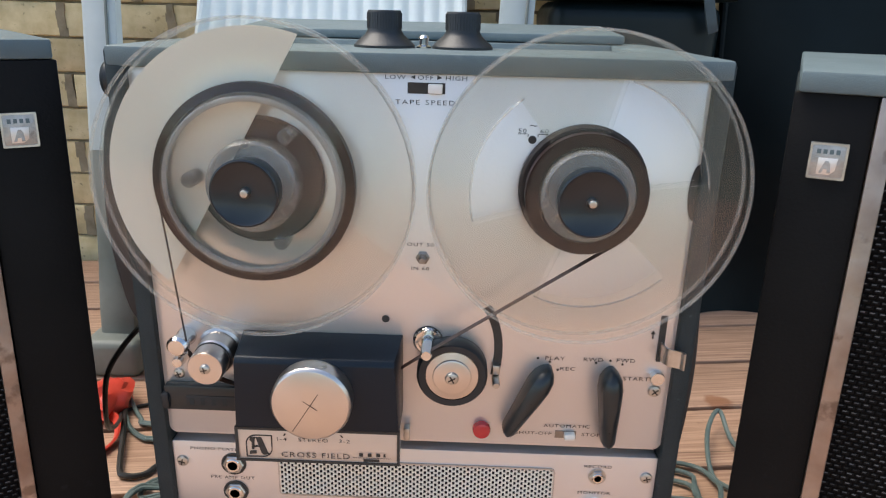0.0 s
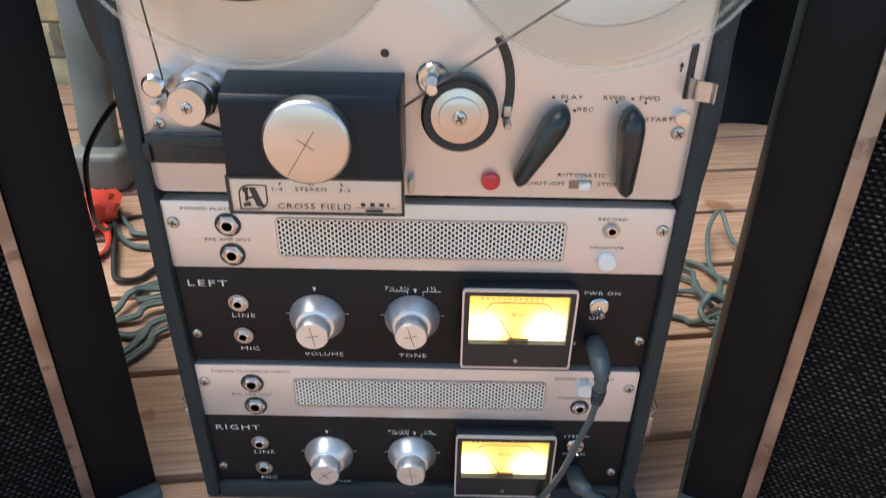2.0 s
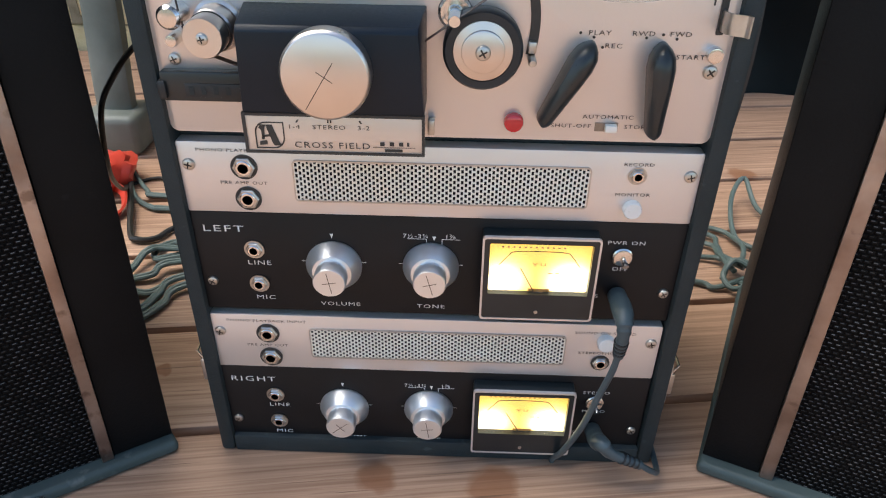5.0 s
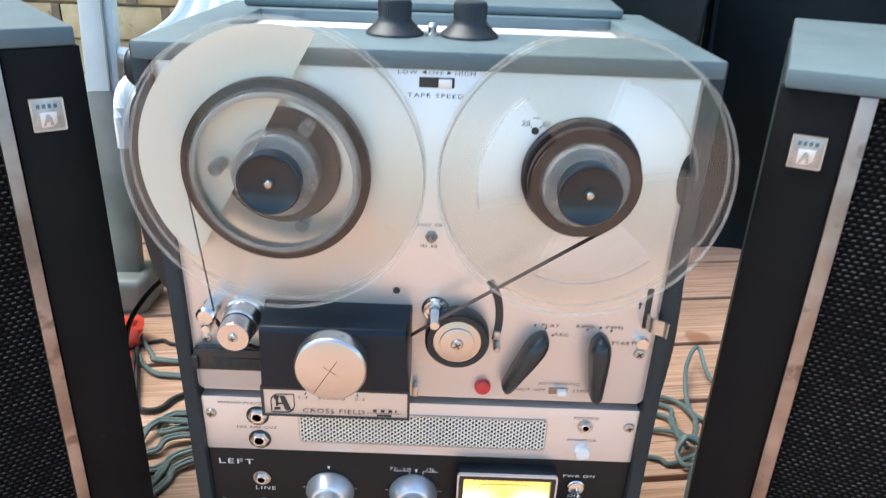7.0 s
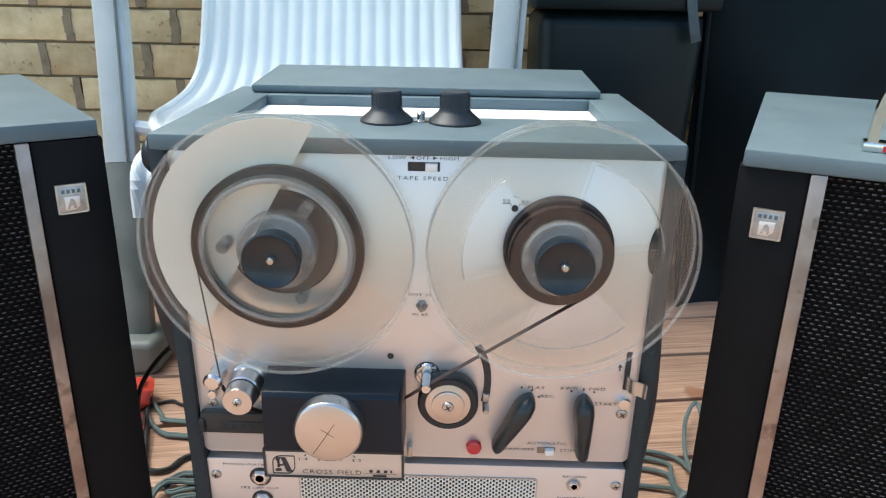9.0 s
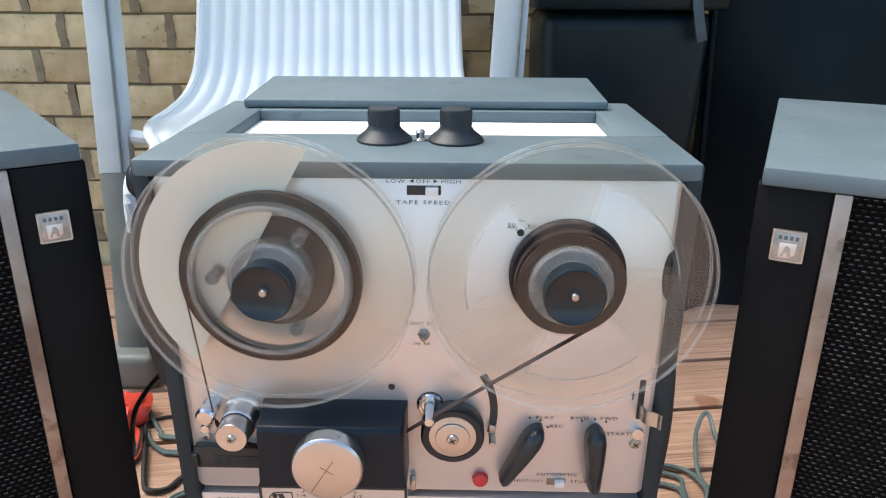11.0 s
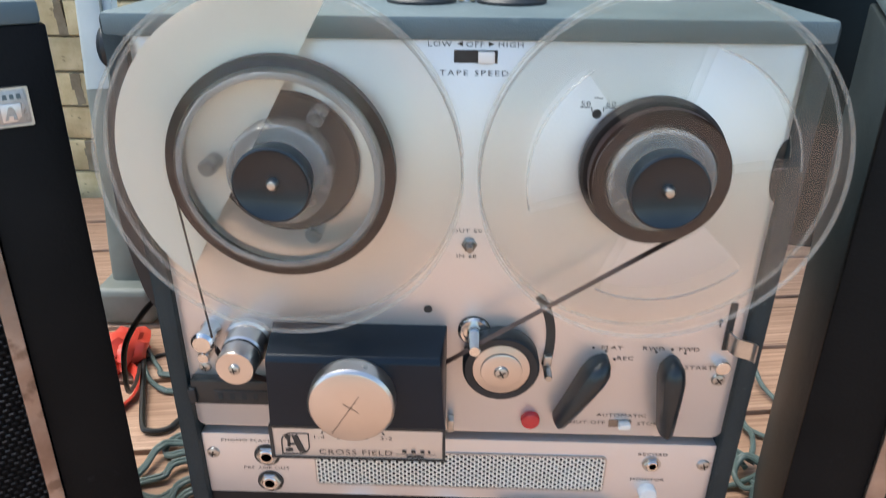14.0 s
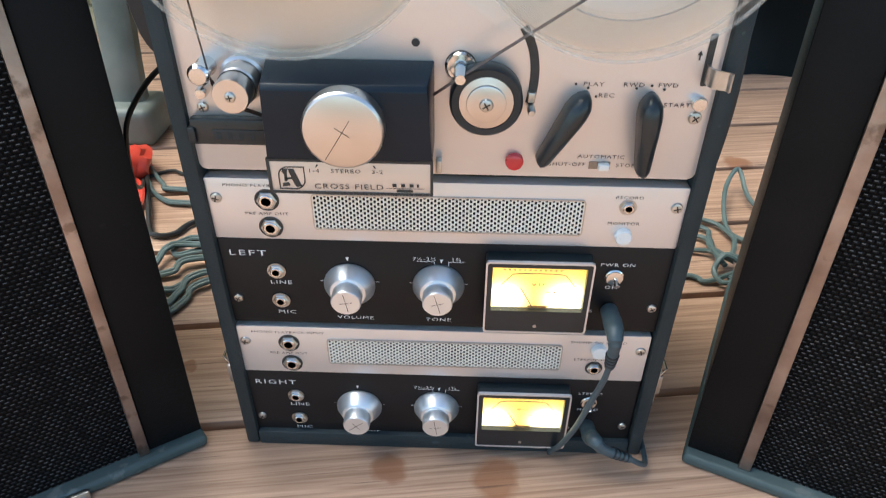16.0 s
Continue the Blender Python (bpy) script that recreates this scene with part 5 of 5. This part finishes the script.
lead("cable", [(-0.436, 0.461, 0.010), (-0.402, 0.376, 0.008), (-0.376, 0.312, 0.006), (-0.364, 0.300, 0.006), (-0.343, 0.305, 0.005), (-0.31, 0.34, 0.005), (-0.15, 0.36, 0.005)], 0.0036, CABLE_BLACK, "dark flat lead lying on the deck")
GREY = "grey-green twin lead lying loose on the deck"
for pts in ([(-0.455, 0.50, 0.02), (-0.442, 0.478, 0.012), (-0.40, 0.424, 0.006), (-0.372, 0.412, 0.005), (-0.14, 0.40, 0.005)],
            [(-0.430, 0.44, 0.010), (-0.405, 0.402, 0.005), (-0.376, 0.380, 0.005), (-0.35, 0.378, 0.005), (-0.14, 0.36, 0.005)],
            [(-0.15, 0.31, 0.005), (-0.300, 0.300, 0.005), (-0.323, 0.297, 0.005), (-0.333, 0.279, 0.006), (-0.325, 0.262, 0.006), (-0.285, 0.275, 0.006), (-0.14, 0.29, 0.005)],
            [(-0.14, 0.272, 0.008), (-0.306, 0.276, 0.012), (-0.336, 0.267, 0.014), (-0.345, 0.236, 0.008), (-0.37, 0.19, 0.005), (-0.42, 0.16, 0.005)],
            [(-0.14, 0.262, 0.008), (-0.296, 0.251, 0.011), (-0.318, 0.229, 0.008), (-0.342, 0.220, 0.005), (-0.335, 0.205, 0.005), (-0.312, 0.199, 0.005), (-0.30, 0.21, 0.005)],
            [(-0.16, 0.274, 0.01), (-0.284, 0.227, 0.008), (-0.300, 0.198, 0.005), (-0.312, 0.166, 0.005), (-0.36, 0.12, 0.005)],
            [(-0.16, 0.264, 0.01), (-0.276, 0.211, 0.008), (-0.289, 0.183, 0.005), (-0.305, 0.154, 0.005), (-0.35, 0.10, 0.005)]):
    lead("cable", pts, 0.0027, CABLE, GREY)
    lead("cable", [(x + 0.003, y - 0.0045, z) for x, y, z in pts], 0.0027, CABLE, GREY)
for pts in ([(0.16, 0.385, 0.005), (0.315, 0.366, 0.006), (0.345, 0.327, 0.010), (0.340, 0.295, 0.016), (0.326, 0.265, 0.018)],
            [(0.16, 0.372, 0.005), (0.308, 0.350, 0.006), (0.318, 0.318, 0.008), (0.313, 0.283, 0.014), (0.318, 0.256, 0.014)],
            [(0.16, 0.350, 0.005), (0.301, 0.329, 0.006), (0.313, 0.294, 0.012), (0.324, 0.262, 0.02)],
            [(0.15, 0.310, 0.005), (0.289, 0.297, 0.006), (0.314, 0.287, 0.010), (0.332, 0.266, 0.012)],
            [(0.15, 0.262, 0.005), (0.271, 0.248, 0.005), (0.291, 0.237, 0.005), (0.316, 0.244, 0.008), (0.34, 0.258, 0.008)],
            [(0.42, 0.35, 0.005), (0.395, 0.407, 0.012), (0.391, 0.456, 0.03), (0.365, 0.420, 0.02), (0.348, 0.352, 0.008), (0.358, 0.322, 0.006), (0.41, 0.30, 0.005)],
            [(0.305, 0.252, 0.006), (0.317, 0.270, 0.018), (0.334, 0.262, 0.020), (0.328, 0.238, 0.010), (0.309, 0.232, 0.008), (0.303, 0.248, 0.014), (0.318, 0.262, 0.024), (0.336, 0.250, 0.016), (0.322, 0.230, 0.006)],
            [(0.318, 0.240, 0.010), (0.345, 0.225, 0.006), (0.40, 0.235, 0.005)]):
    lead("cable", pts, 0.0031, CABLE, "grey-green lead gathered into a tied bundle on the deck")

red = thing("red_bag", pose(-0.455, 0.445, 0), "crumpled red plastic bag on the deck", "plastic bag")
rb = bmesh.new()
bmesh.ops.create_icosphere(rb, subdivisions=3, radius=1)
for v in rb.verts:
    k = 1 + 0.35 * noise.noise(v.co * 2.3) + 0.16 * noise.noise(v.co * 6.1)
    v.co = Vector((v.co.x * 0.030 * k, v.co.y * 0.042 * k, max(0.0, 0.020 + v.co.z * 0.026 * k)))
part("bag", rb, RED_CABLE, red)
part("loop", tube([(0.012, -0.02, 0.01), (0.035, -0.045, 0.012), (0.045, -0.08, 0.006), (0.03, -0.115, 0.005), (-0.02, -0.14, 0.005)], 0, section=[(-0.006, -0.0015), (0.006, -0.0015), (0.006, 0.0015), (-0.006, 0.0015)], side=(0.5, 0, 0.7)), RED_CABLE, red)


def plugged_lead(pts, plug, label):
    """A moulded jack plug in its socket, with a strain relief and its cord."""
    ob = thing("plug_lead", pose(*plug[0]), label, "cable")
    o = Vector(plug[0])
    part("tip_ring", lathe([(0.0050, -0.0002), (0.0050, 0.003), (0.0040, 0.0035), (0, 0.0035)], n=20), CHROME, ob)
    part("plug", tube([Vector(p) - o for p in plug], [0.0064, 0.0068, 0.0066, 0.0058, 0.0048, 0.0041, 0.0036], 14, 6), CABLE_BLUE, ob, "blue-grey moulded plug")
    rings = bmesh.new()
    a, b = Vector(plug[-2]) - o, Vector(plug[-1]) - o
    for k in range(4):
        c_ = a.lerp(b, 0.35 + 0.17 * k)
        d_ = (b - a).normalized() * 0.0006
        tube([c_ - d_, c_ + d_], 0.0050 - 0.0003 * k, 12, bm=rings)
    part("relief_ring", rings, RUBBER, ob)
    part("cord", tube([Vector(p) - o for p in pts], 0.0023, 10, 7), CABLE_BLUE, ob)


plugged_lead([(0.1205, -0.0340, 0.137), (0.1185, -0.0335, 0.122), (0.1135, -0.032, 0.100), (0.1055, -0.031, 0.068), (0.0985, -0.026, 0.042), (0.0955, -0.018, 0.024), (0.0935, -0.0095, 0.011), (0.0925, -0.0068, 0.0037)],
             [(0.1215, -0.002, 0.1630), (0.1212, -0.020, 0.1655), (0.1210, -0.031, 0.1640), (0.1210, -0.035, 0.1560), (0.1205, -0.034, 0.1370)], "blue-grey jack plug and lead hanging in front of the lower unit")
plugged_lead([(0.1530, -0.031, 0.0300), (0.1640, -0.028, 0.020), (0.172, -0.018, 0.0085), (0.1745, 0.002, 0.0037), (0.1748, 0.04, 0.0037), (0.1748, 0.12, 0.0037), (0.165, 0.24, 0.0037)],
             [(0.1215, -0.002, 0.0340), (0.1215, -0.020, 0.0420), (0.1225, -0.030, 0.0500), (0.1300, -0.033, 0.0430), (0.1530, -0.031, 0.0300)], "blue-grey jack plug whose lead runs down beside the case")

# ---- bricks of the wall ----
BW, BH = 0.2140, 0.0672
PW, PH = 0.2260, 0.0720
brick_meshes = []
for k in range(6):
    rnd = random.Random(k)
    bb = box(0, BW, 0, 0.05, 0, BH, 0.0022, 1)
    for v in bb.verts:
        v.co += Vector((rnd.uniform(-0.0022, 0.0022), rnd.uniform(-0.0016, 0.0016), rnd.uniform(-0.0013, 0.0013)))
    brick_meshes.append(mesh_of(bb, "brick", BRICK, 50))
rest, perp = bmesh.new(), bmesh.new()
rnd = random.Random(4)
for j in range(0, 36):
    for i in range(-14, 14):
        x, z = i * PW + (0.103 if j % 2 else 0.037) + rnd.uniform(-0.003, 0.003), -0.030 + j * PH
        if j < 12 and -1.8 < x < 0.9:
            ob = new("brick", brick_meshes[rnd.randrange(6)])
            ob.parent = wall
            ob.location = (x, WALL_Y - 0.003 + rnd.uniform(-0.002, 0.002), z)
            for k in range(4):
                a, b = z + BH * k / 4, z + BH * (k + 1) / 4 + 0.0004 * (k < 3)
                box(x + BW - rnd.uniform(0.0, 0.006), x + PW + rnd.uniform(0.001, 0.007), WALL_Y - 0.0036 - rnd.uniform(0.0, 0.0016), WALL_Y + 0.005, a, b, bm=perp)
        elif x > -3.15 and x < 2.95:
            vs = [rest.verts.new(p) for p in ((x, WALL_Y, z), (x + BW, WALL_Y, z), (x + BW, WALL_Y, z + BH), (x, WALL_Y, z + BH), (x, WALL_Y + 0.02, z), (x + BW, WALL_Y + 0.02, z), (x + BW, WALL_Y + 0.02, z + BH), (x, WALL_Y + 0.02, z + BH))]
            for q in ((0, 1, 2, 3), (0, 1, 5, 4), (1, 2, 6, 5), (2, 3, 7, 6), (3, 0, 4, 7)):
                rest.faces.new([vs[w_] for w_ in q])
tagged(part("brickwork", rest, BRICK, wall), kind="stuff")
tagged(part("upright_joints", perp, MORTAR, wall), kind="stuff")
